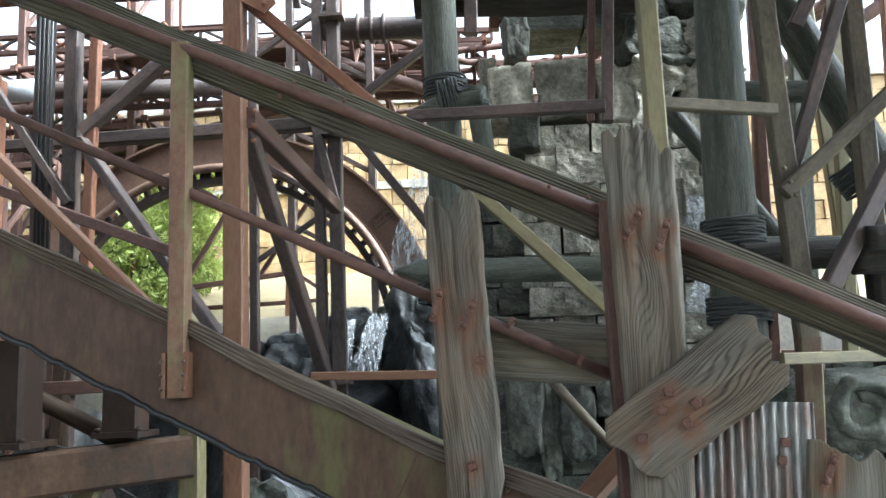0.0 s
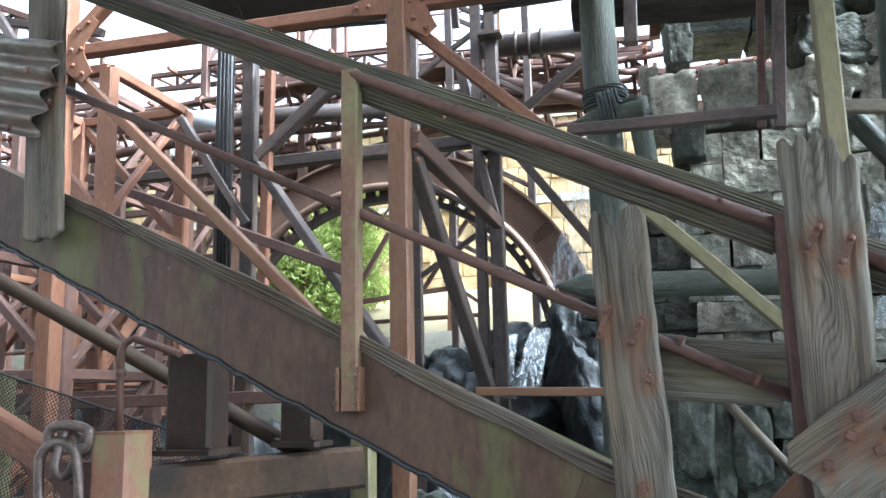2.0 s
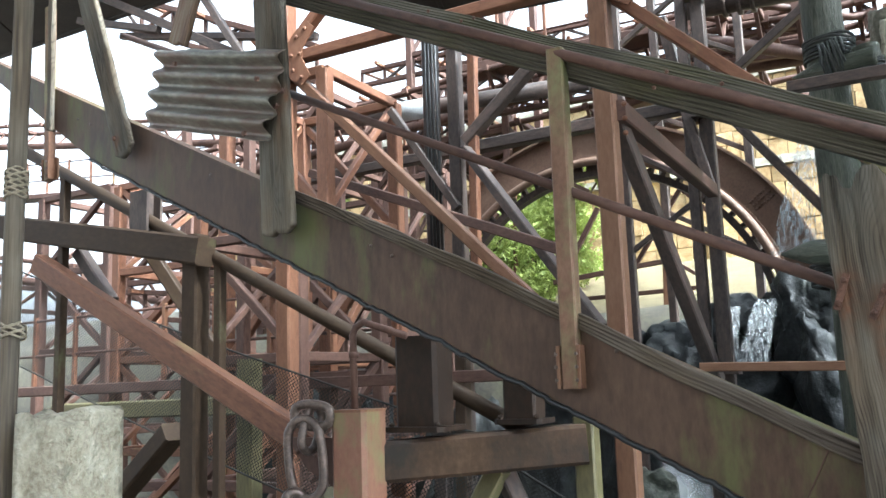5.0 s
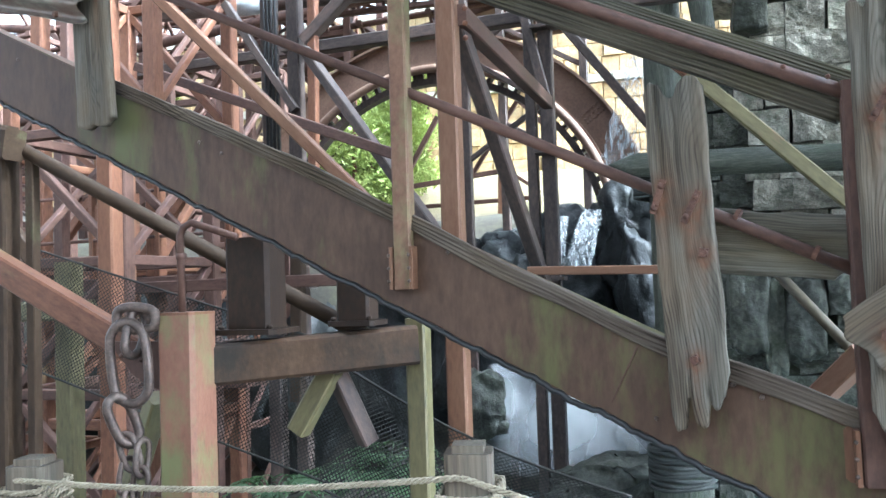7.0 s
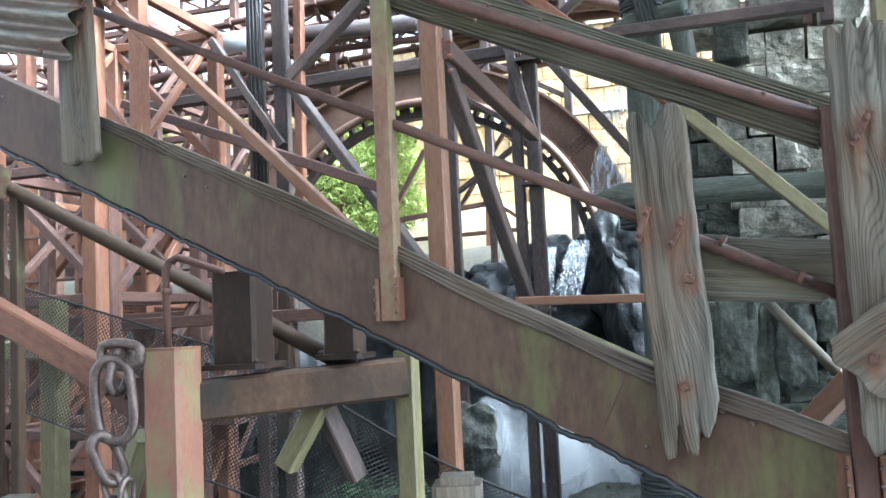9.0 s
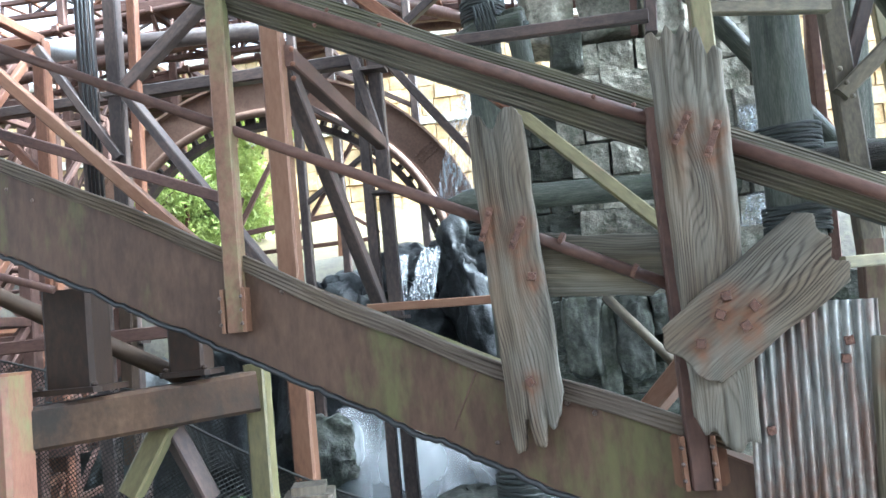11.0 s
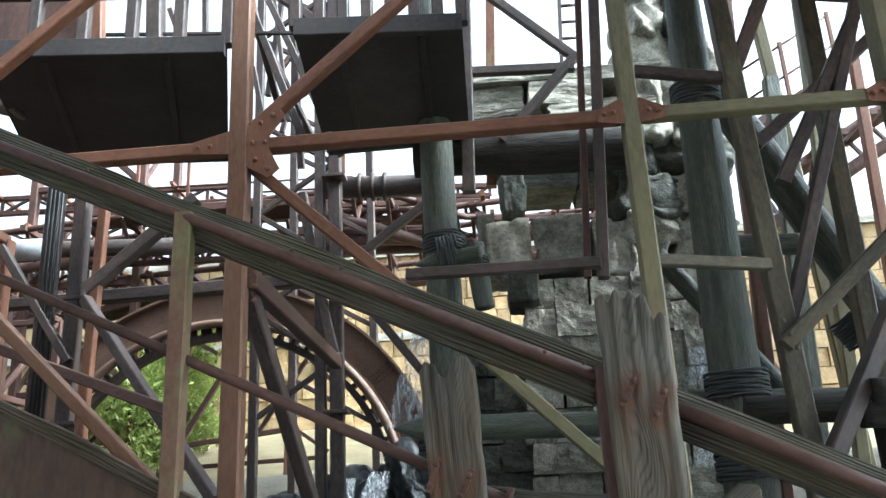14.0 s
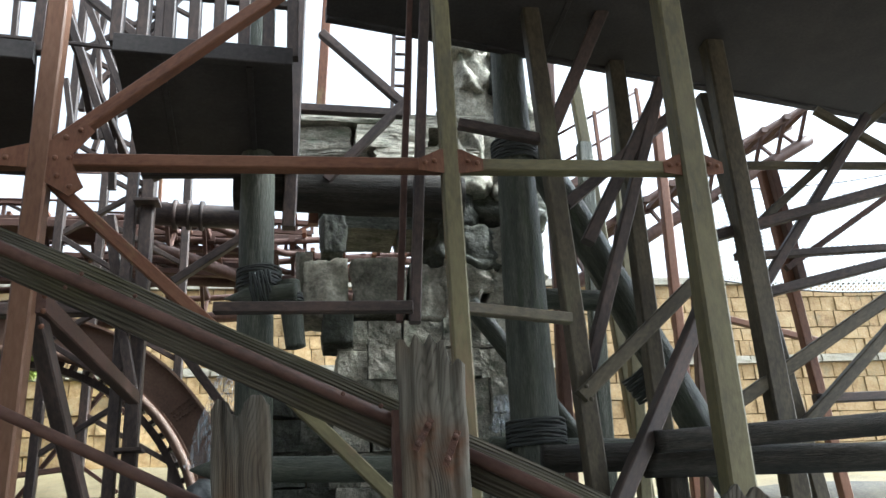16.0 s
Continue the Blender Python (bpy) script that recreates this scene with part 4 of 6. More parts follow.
# ---- lattice towers behind ----
def tower(name, x0, x1, y0, y1, z0, z1, w, mat, label, bays=3, mats=(), flip=False, kind="box"):
    th = thing(name, (x0, y0, z0), label, "steel tower", "steel towers")
    for x, y in ((x0, y0), (x1, y0), (x0, y1), (x1, y1)):
        beam(th, "column", (x, y, z0), (x, y, z1), w, w, mat, kind)
    step = (z1 - z0) / bays
    for k in range(bays):
        a, b = z0 + k * step, z0 + (k + 1) * step
        for y in (y0, y1):
            beam(th, "cross_beam", (x0, y, b), (x1, y, b), w * 0.7, w * 0.7, mat)
            p, q = ((x0, y, a), (x1, y, b)) if (k % 2 == 0) != flip else ((x1, y, a), (x0, y, b))
            beam(th, "brace", p, q, w * 0.6, w * 0.6, mats[k % len(mats)] if mats else mat)
        for x in (x0, x1):
            beam(th, "cross_beam", (x, y0, b), (x, y1, b), w * 0.7, w * 0.7, mat)
            beam(th, "brace", (x, y0, a), (x, y1, b), w * 0.5, w * 0.5, mat)
    return th


def arch():
    """Curved plate girder with a tube along its inside."""
    th = thing("arch_girder", (-5.240, 10.500, 3.255), "brown steel arch girder with riveted plate web", "arch girder")
    y = 10.4
    # circle through three places on the upper edge
    p1, p2, p3 = Vector((-5.089, 10.400, 4.012)), Vector((-3.044, 10.400, 4.711)), Vector((-1.171, 10.400, 3.714))
    ax, az, bx, bz, cx, cz = p1.x, p1.z, p2.x, p2.z, p3.x, p3.z
    d = 2 * (ax * (bz - cz) + bx * (cz - az) + cx * (az - bz))
    ux = ((ax * ax + az * az) * (bz - cz) + (bx * bx + bz * bz) * (cz - az) + (cx * cx + cz * cz) * (az - bz)) / d
    uz = ((ax * ax + az * az) * (cx - bx) + (bx * bx + bz * bz) * (ax - cx) + (cx * cx + cz * cz) * (bx - ax)) / d
    r = math.hypot(ax - ux, az - uz)

    def ring(r0, r1, y0, y1, a0, a1, n=64):
        bm = bmesh.new()
        rows = []
        for k in range(n + 1):
            a = radians(a0 + (a1 - a0) * k / n)
            c, s = math.cos(a), math.sin(a)
            rows.append([bm.verts.new((ux + rr * c, yy, uz + rr * s)) for rr, yy in ((r0, y0), (r1, y0), (r1, y1), (r0, y1))])
        for k in range(n):
            for i in range(4):
                bm.faces.new((rows[k][i], rows[k][(i + 1) % 4], rows[k + 1][(i + 1) % 4], rows[k + 1][i]))
        bm.faces.new(rows[0])
        bm.faces.new(rows[-1][::-1])
        bmesh.ops.recalc_face_normals(bm, faces=bm.faces)
        return bm

    part("web", ring(r - 0.36, r, y, y + 0.02, 5, 175), ARCHSTEEL, th)
    part("upper_flange", ring(r, r + 0.03, y - 0.1, y + 0.12, 5, 175), ARCHSTEEL, th)
    part("lower_flange", ring(r - 0.39, r - 0.36, y - 0.1, y + 0.12, 5, 175), ARCHSTEEL, th)
    part("inner_chord", ring(r - 0.62, r - 0.54, y - 0.05, y + 0.1, 5, 175), DARK, th)
    pts = [(ux + (r - 0.44) * math.cos(radians(a)), y - 0.12, uz + (r - 0.44) * math.sin(radians(a))) for a in range(5, 176, 3)]
    part("tube", tube_path(pts, 0.055, 8), ARCHSTEEL, th, "", None, True)
    for k in range(5, 176, 5):
        c, s = math.cos(radians(k)), math.sin(radians(k))
        a, b = (ux + (r - 0.38) * c, y + 0.03, uz + (r - 0.38) * s), (ux + (r - 0.57) * c, y + 0.03, uz + (r - 0.57) * s)
        beam(th, "spacer", a, b, 0.14, 0.05, DARK)
    for i in range(3):
        for j in range(7):
            a = radians(36 + i * 1.3)
            rr = r - 0.05 - j * 0.04
            bolt(th, (ux + rr * math.cos(a), y - 0.005, uz + rr * math.sin(a)), 0.016, (0, -1, 0), 0, ARCHSTEEL)
    return th


arch()


def member_tower():
    """Pair of dark columns that carry the arch, with clamps and bracing."""
    th = thing("dark_steel_tower", (-1.778, 9.000, 0.006), "dark steel double column tower with clamps and bracing", "steel tower", "steel towers")
    a, b = (-1.710, 9.000, 3.487), (-1.536, 9.000, 3.471)
    for p, w in ((a, 0.11), (b, 0.14)):
        beam(th, "column", (p[0], 9.0, -1.3), (p[0], 9.0, 9.5), w, w, DARK)
    beam(th, "brace", (-1.439, 8.900, 4.349), (-0.430, 8.900, 2.985), 0.10, 0.09, DARK)
    beam(th, "brace", (-1.738, 8.900, 4.379), (-1.528, 8.900, 3.451), 0.10, 0.09, DARK)
    beam(th, "cross_beam", (-4.441, 9.200, 4.389), (-1.747, 9.200, 4.420), 0.16, 0.14, DARK)
    beam(th, "cross_beam", (-7.055, 9.200, 4.353), (-4.441, 9.200, 4.389), 0.14, 0.12, DARK)
    beam(th, "brace", (-1.965, 9.200, 5.455), (-1.774, 9.200, 4.474), 0.12, 0.12, DARK)
    beam(th, "brace", (-1.260, 9.200, 4.707), (-0.374, 9.200, 5.348), 0.10, 0.09, DARK)
    # left twin column
    c, d = (-4.554, 8.600, 3.676), (-4.238, 8.600, 3.646)
    for p, w, m in ((c, 0.16, DARK), (d, 0.15, DARK)):
        beam(th, "column", (p[0], 8.6, -1.3), (p[0], 8.6, 7.0), w, w, m)
    beam(th, "column", Vector((-3.946, 8.500, 5.383)), Vector((-4.011, 8.500, 2.345)), 0.1, 0.1, RED)
    beam(th, "brace", (-4.074, 8.500, 4.257), (-2.939, 8.500, 5.214), 0.14, 0.13, DARK)
    beam(th, "brace", (-4.026, 8.400, 4.137), (-2.321, 7.600, 2.033), 0.11, 0.10, DARK)
    beam(th, "brace", (-5.048, 8.500, 4.804), (-4.198, 8.500, 3.515), 0.10, 0.09, DARK)
    beam(th, "brace", (-6.075, 8.300, 4.156), (-2.604, 7.600, 2.753), 0.12, 0.10, MAROON)
    for k in range(4):
        z = 1.6 + k * 1.3
        for p in (b, d):
            beam(th, "clamp", (p[0] - 0.12, 8.6 if p is d else 8.9, z), (p[0] + 0.14, 8.6 if p is d else 8.9, z), 0.2, 0.035, DARK)
    # cable bundle
    for k in range(4):
        x = c[0] + 0.0 + 0.045 * k
        part("cable", tube_path([(x, 8.48, 9.0), (x, 8.48, 5.0), (x + 0.02, 8.48, 2.5)], 0.016, 6), CABLE, th, "", None, True)
    return th


member_tower()
tower("steel_tower", -9.3, -7.7, 10.8, 12.2, -1.3, 6.2, 0.16, MAROON, "maroon steel lattice tower under the track", 5)
tower("steel_tower", -6.6, -5.2, 7.4, 8.8, -1.3, 5.0, 0.15, RED, "red-brown steel lattice tower beside the stair", 4)
tower("steel_tower", -12.5, -10.5, 12.5, 14.2, -1.3, 7.5, 0.17, MAROON, "maroon steel lattice tower under the track", 5, flip=True)
tower("steel_tower", -7.2, -5.4, 12.6, 14.0, 2.3, 9.0, 0.13, MAROON, "maroon steel lattice tower under the track", 4)


def arch_bracing():
    th = thing("thin_steel_frame", (-2.824, 12.000, 2.736), "thin pinkish steel posts and braces under the arch", "steel frame", "steel towers")
    for a, b, w in (((-2.728, 12.000, 4.711), (-2.861, 12.000, 1.480), 0.12), ((-5.044, 12.000, 4.644), (-5.116, 12.000, 2.293), 0.06), ((-4.439, 12.500, 4.696), (-4.531, 12.500, 2.256), 0.05)):
        beam(th, "post", lerp(a, b, 1.6), a, w, w, PINK)
    for a, b, w in (((-6.001, 12.000, 3.335), (-5.083, 12.000, 4.524), 0.08), ((-4.409, 12.000, 2.953), (-3.741, 12.000, 4.028), 0.07), ((-3.545, 12.200, 2.814), (-2.553, 12.200, 4.242), 0.06), ((-2.779, 12.000, 4.412), (-2.171, 12.000, 3.760), 0.06),
                    ((-4.488, 12.000, 3.000), (-2.871, 12.000, 3.155), 0.07), ((-4.538, 12.300, 2.743), (-2.382, 12.300, 2.786), 0.06), ((-2.733, 12.000, 3.167), (-2.265, 12.000, 2.831), 0.05), ((-5.922, 12.400, 3.118), (-4.851, 12.400, 4.202), 0.05), ((-4.491, 12.200, 4.677), (-3.920, 12.200, 4.330), 0.06)):
        beam(th, "brace", a, b, w, w, MAROON)
    return th


arch_bracing()


# ---- tracks that cross high behind ----
def track(name, pts, gauge, label, mat=None, ties=0.45):
    th = thing(name, pts[0], label, "track", "coaster tracks")
    side = Vector((0, gauge / 2, 0))
    path = []
    n = 12
    for a, b in zip(pts[:-1], pts[1:]):
        for k in range(n):
            path.append(lerp(a, b, k / n))
    path.append(Vector(pts[-1]))
    mat = mat or MAROON
    for s in (-1, 1):
        part("rail", tube_path([p + side * s for p in path], 0.05, 8), mat, th, "", None, True)
    part("spine", tube_path([p + Vector((0, 0, -0.45)) for p in path], 0.09, 8), mat, th, "", None, True)
    dist = 0.0
    for a, b in zip(path[:-1], path[1:]):
        dist += (b - a).length
        if dist > ties:
            dist = 0.0
            beam(th, "tie", a - side * 1.25, a + side * 1.25, 0.09, 0.09, mat)
            beam(th, "strut", a - side, a + Vector((0, 0, -0.45)), 0.05, 0.05, mat)
            beam(th, "strut", a + side, a + Vector((0, 0, -0.45)), 0.05, 0.05, mat)
    return th


track("coaster_track", ((-12.284, 12.000, 5.906), (-6.177, 12.000, 6.291), (-2.653, 12.500, 6.695), (-0.385, 13.000, 6.899)), 0.8, "maroon tubular coaster track on a spine beam")
track("coaster_track", ((-13.213, 13.000, 5.308), (-7.190, 13.000, 5.676), (-3.728, 13.000, 5.783), (-0.737, 13.500, 6.064)), 0.8, "maroon tubular coaster track on a spine beam")
track("coaster_track", ((-1.975, 11.000, 6.318), (-0.177, 12.000, 5.936), (2.455, 13.000, 6.110)), 0.8, "dull coaster track passing behind the pillar")


def truss(a, b, h, n, label):
    """Level lattice girder: two chords with verticals and diagonals between."""
    th = thing("lattice_girder", a, label, "girder", "lattice girders")
    a, b, up = Vector(a), Vector(b), Vector((0, 0, h))
    beam(th, "chord", a, b, 0.09, 0.08, MAROON)
    beam(th, "chord", a + up, b + up, 0.09, 0.08, MAROON)
    for k in range(n + 1):
        p = lerp(a, b, k / n)
        beam(th, "vertical", p, p + up, 0.05, 0.05, MAROON)
        if k < n:
            q = lerp(a, b, (k + 1) / n)
            beam(th, "diagonal", p if k % 2 else p + up, q + up if k % 2 else q, 0.045, 0.045, DARK if k % 3 else RED)
        if k % 2:
            beam(th, "bracket", p + Vector((0, -0.3, h)), p + Vector((0, 0.5, h)), 0.06, 0.06, RED)
    return th


def walkway(a, b, label):
    """Catwalk: floor beam, posts and rails."""
    th = thing("catwalk", a, label, "catwalk", "catwalks")
    a, b = Vector(a), Vector(b)
    beam(th, "floor_beam", a, b, 0.5, 0.12, MAROON)
    for k in (0.45, 0.9):
        beam(th, "hand_rail", a + Vector((0, 0, k)), b + Vector((0, 0, k)), 0.035, 0.035, MAROON, "tube")
    n = max(2, int((b - a).length / 0.8))
    for k in range(n + 1):
        p = lerp(a, b, k / n)
        beam(th, "post", p, p + Vector((0, 0, 0.95)), 0.05, 0.05, RED)
    return th


walkway((-6.242, 13.000, 5.249), (-2.961, 13.000, 5.831), "maroon steel catwalk with thin rails")
walkway((-6.023, 12.000, 6.517), (-1.995, 12.000, 6.432), "maroon steel catwalk with thin rails")
walkway((-3.415, 12.200, 5.929), (-0.607, 12.600, 6.036), "maroon steel catwalk with thin rails")
walkway((-20.587, 14.000, 6.737), (-7.382, 14.000, 5.565), "maroon steel catwalk with thin rails")


truss((-2.271, 11.600, 6.047), (0.086, 11.800, 6.015), 0.22, 9, "maroon lattice girder crossing behind the pillar")
truss((-2.263, 12.400, 6.716), (0.190, 12.400, 6.557), 0.16, 10, "maroon lattice girder crossing behind the pillar")
truss((-6.456, 12.600, 5.972), (-2.678, 12.600, 5.872), 0.34, 9, "maroon lattice girder above the arch")
truss((-6.568, 13.200, 6.918), (-2.597, 13.200, 6.707), 0.3, 9, "maroon lattice girder above the arch")
truss((-2.945, 13.000, 6.102), (-0.824, 13.000, 5.975), 0.3, 6, "maroon lattice girder above the arch")
truss((-0.007, 11.500, 5.672), (1.877, 11.500, 5.572), 0.18, 9, "maroon lattice girder seen through the opening")
truss((-9.715, 12.800, 6.446), (-5.742, 12.800, 5.550), 0.35, 7, "maroon lattice girder behind the stair")
truss((-11.914, 9.000, 8.031), (-6.515, 9.000, 5.619), 0.5, 8, "maroon lattice girder behind the upper planks")
truss((-8.573, 12.600, 6.434), (-3.728, 12.600, 6.353), 0.22, 10, "maroon lattice girder above the arch")
truss((-8.191, 12.400, 5.933), (-3.696, 12.400, 5.847), 0.16, 9, "maroon lattice girder above the arch")
truss((-8.364, 12.800, 7.065), (-3.902, 12.800, 6.964), 0.26, 9, "maroon lattice girder above the arch")
truss((-3.299, 12.200, 6.483), (-0.627, 12.200, 6.400), 0.22, 8, "maroon lattice girder crossing behind the pillar")
truss((-3.170, 11.800, 5.854), (-0.769, 11.800, 5.677), 0.14, 8, "maroon lattice girder crossing behind the pillar")
truss((-16.015, 9.500, 3.341), (-7.792, 9.500, 2.470), 0.4, 10, "maroon lattice girder below the stair")


# ---- dark decks overhead ----
def deck(corners, label, posts=6):
    th = thing("overhead_deck", corners[0], label, "deck", "overhead decks")
    c = [Vector(p) for p in corners]
    n = Vector((0, 0, 1))
    bm = bmesh.new()
    lo = [bm.verts.new(p) for p in c]
    hi = [bm.verts.new(p + n * 0.12) for p in c]
    bm.faces.new(lo[::-1])
    bm.faces.new(hi)
    for i in range(4):
        bm.faces.new((lo[i], lo[(i + 1) % 4], hi[(i + 1) % 4], hi[i]))
    bmesh.ops.recalc_face_normals(bm, faces=bm.faces)
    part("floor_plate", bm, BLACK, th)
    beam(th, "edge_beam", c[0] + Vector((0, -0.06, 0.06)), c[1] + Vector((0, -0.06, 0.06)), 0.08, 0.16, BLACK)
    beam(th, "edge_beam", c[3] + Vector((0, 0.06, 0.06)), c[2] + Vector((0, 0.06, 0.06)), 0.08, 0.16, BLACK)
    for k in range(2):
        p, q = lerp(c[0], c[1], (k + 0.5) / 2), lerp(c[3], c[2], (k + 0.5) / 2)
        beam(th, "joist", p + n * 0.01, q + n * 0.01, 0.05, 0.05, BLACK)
    for k in range(posts + 1):
        p = lerp(c[0], c[1], k / posts) + n * 0.1
        beam(th, "post", p, p + n * 1.1, 0.09, 0.09, DARK)
    for z in (0.5, 1.1):
        beam(th, "hand_rail", c[0] + n * (z + 0.1), c[1] + n * (z + 0.1), 0.06, 0.06, DARK)
    return th


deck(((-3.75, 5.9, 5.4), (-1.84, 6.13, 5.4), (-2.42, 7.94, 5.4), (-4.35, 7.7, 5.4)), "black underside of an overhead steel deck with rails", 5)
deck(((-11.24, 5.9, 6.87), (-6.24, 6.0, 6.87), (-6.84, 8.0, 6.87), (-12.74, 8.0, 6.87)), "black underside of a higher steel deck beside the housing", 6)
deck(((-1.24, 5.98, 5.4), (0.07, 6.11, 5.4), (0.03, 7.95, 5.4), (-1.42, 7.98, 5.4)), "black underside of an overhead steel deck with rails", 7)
# near edge extended out of view, up to the roof, to block sun from the trestle
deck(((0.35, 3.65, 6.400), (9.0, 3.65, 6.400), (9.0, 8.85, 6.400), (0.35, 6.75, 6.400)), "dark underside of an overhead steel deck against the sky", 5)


# ---- timber-look pillars, logs and lashings ----
def log(parent, name, a, b, r0, r1, mat, seed, tip=0.0):
    m, length = along(a, b)
    bm = bmesh.new()
    rows, n, k = [], 40, 20
    for j in range(n + 1):
        v = j / n
        r = r0 + (r1 - r0) * v
        if tip and v * length < tip:
            r *= 0.08 + 0.92 * v * length / tip
        row = []
        for i in range(k):
            a2 = 2 * math.pi * i / k
            d = Vector((math.cos(a2), math.sin(a2), 0))
            rr = r * (1 + 0.07 * noise.noise(Vector((d.x * 2 + seed, d.y * 2, v * length * 1.2))) + 0.03 * noise.noise(Vector((d.x * 7, d.y * 7, v * length * 3 + seed))))
            row.append(bm.verts.new((d.x * rr, d.y * rr, v * length)))
        rows.append(row)
    for j in range(n):
        for i in range(k):
            bm.faces.new((rows[j][i], rows[j][(i + 1) % k], rows[j + 1][(i + 1) % k], rows[j + 1][i]))
    bm.faces.new(rows[0][::-1])
    bm.faces.new(rows[-1])
    return part(name, bm, mat, parent, "", m, True)


def lashing(parent, at, axis, r, turns, mat=None, thick=0.02):
    m, _ = along(at, Vector(at) + Vector(axis))
    pts = []
    thick, turns = thick * 0.6, int(turns * 1.7)
    for k in range(turns * 18 + 1):
        a = 2 * math.pi * k / 18
        pts.append(m @ Vector((math.cos(a) * (r + thick), math.sin(a) * (r + thick), k / 18 * thick * 1.9 + 0.008 * math.sin(a * 2.7))))
    return part("lashing", tube_path(pts, thick, 6), mat or OLDROPE, parent, "dark rope lashing", None, True)


def log_frame():
    th = thing("log_scaffold", (-0.2, 7.6, -1.3), "dark teal timber pillars and logs lashed with rope", "log scaffold")
    p = (-0.25, 7.600, 3.330)
    log(th, "pillar", (p[0], 7.6, -1.3), (p[0] - 0.05, 7.6, 7.5), 0.17, 0.15, TEAL, 1)
    for t in ((-0.254, 7.600, 4.070), (-0.364, 7.600, 2.236)):
        lashing(th, t, (0, 0, 1), 0.18, 5)
    q0, q1 = (2.085, 7.400, 2.152), (2.118, 7.400, 4.280)
    low, high = lerp(q0, q1, -1.0), lerp(q0, q1, 3.6)
    log(th, "pillar", low, high, 0.24, 0.125, TEAL, 2)
    for t in (0.2, 1.45, -0.1):
        lashing(th, lerp(q0, q1, t), Vector(q1) - Vector(q0), 0.235 if t < 1 else 0.2, 5, None, 0.024)
    log(th, "cross_log", (-0.732, 7.300, 2.500), (1.697, 7.500, 2.442), 0.10, 0.11, TEAL, 3, 0.22)
    log(th, "cross_log", (1.733, 7.600, 2.590), (4.163, 7.600, 2.473), 0.13, 0.12, TEAL, 4)
    log(th, "cross_log", (2.055, 7.700, 4.015), (2.932, 7.700, 3.965), 0.10, 0.10, TEAL, 5)
    log(th, "leaning_log", lerp((2.979, 7.900, 4.553), (3.786, 7.900, 2.803), -0.7), lerp((2.979, 7.900, 4.553), (3.786, 7.900, 2.803), 2.2), 0.17, 0.17, TEAL, 6)
    lashing(th, (3.278, 7.900, 3.338), (0.6, 0, -0.9), 0.18, 7, None, 0.022)
    log(th, "leaning_log", (1.750, 8.200, 4.119), (2.827, 8.200, 2.584), 0.09, 0.09, TEAL, 7)
    log(th, "stub_log", (0.010, 7.400, 4.076), (0.078, 7.400, 3.494), 0.10, 0.085, TEAL, 8)
    lashing(th, (0.019, 7.400, 3.950), (0.2, 0.1, -1), 0.10, 3, None, 0.018)
    log(th, "stub_log", (-0.542, 7.500, 3.963), (0.087, 7.300, 3.959), 0.07, 0.08, TEAL, 12, 0.2)
    lashing(th, (-0.310, 7.450, 4.000), (1, 0, 0.2), 0.16, 5, None, 0.02)
    log(th, "stub_log", (-0.162, 6.000, 0.592), (-0.179, 6.000, -0.265), 0.19, 0.19, TEAL, 9)
    lashing(th, (-0.170, 6.000, 0.227), (0, 0, 1), 0.19, 6, None, 0.024)
    log(th, "cross_log", (-0.55, 8.200, 5.34), (1.75, 8.200, 5.25), 0.21, 0.22, BARKLOG, 10)
    return th


log_frame()

# ---- temple stone ----
stone_pillar("temple_pillar", (1.4, 8.7, -1.3), 0.40, 2.32, 8.5, 0.8, -1.3, 3.95, 11, "grey-brown temple pillar of squared stone blocks", (), 0.0, None, (0.24, 0.38), (0.24, 0.42), 0.07)
stone_pillar("stone_slabs", (0.6, 8.7, 5.75), 0.04, 1.30, 8.5, 0.9, 5.80, 6.40, 31, "stacked flat grey stone slabs above the opening", (), 0.0, None, (0.16, 0.30), (0.7, 1.2), 0.12)
stone_pillar("stone_lintel", (0.3, 9.0, 5.15), 0.30, 1.60, 8.75, 0.8, 5.14, 5.62, 33, "dark mossy stone lintel over the opening", (), 0.0, MOSSROCK, (0.3, 0.5), (0.5, 0.9), 0.14)


def temple_stone(at, size, seed, label, mat=None, turn=0.0, square=0.86, rough=0.2):
    me = rock_mesh("temple_stone", seed, size, rough, 12, square)
    tagged(link("temple_stone", me, mat or ROCK, None, "", pose(*at, 0, 0, turn), True), label, "stone", "temple stones")


temple_stone((0.33, 8.80, 4.40), (0.46, 0.60, 0.60), 51, "rounded grey cap stone on the temple pillar", None, 4)
temple_stone((0.90, 8.78, 4.41), (0.56, 0.60, 0.62), 52, "broad rounded cap stone on the temple pillar", None, -5)
temple_stone((1.42, 8.85, 4.36), (0.44, 0.60, 0.62), 53, "rounded grey cap stone on the temple pillar", None, 3)
temple_stone((0.13, 8.72, 4.58), (0.17, 0.20, 0.50), 54, "small pointed stone beside the cap stones", None, 10, 0.6, 0.3)
temple_stone((0.42, 8.70, 5.02), (0.25, 0.34, 0.46), 55, "mossy stone hanging below the lintel", MOSSROCK, 8, 0.7, 0.3)
temple_stone((0.46, 8.60, 3.98), (0.30, 0.50, 0.42), 56, "dark weathered stone under the cap stones", MOSSROCK, 0, 0.9, 0.15)


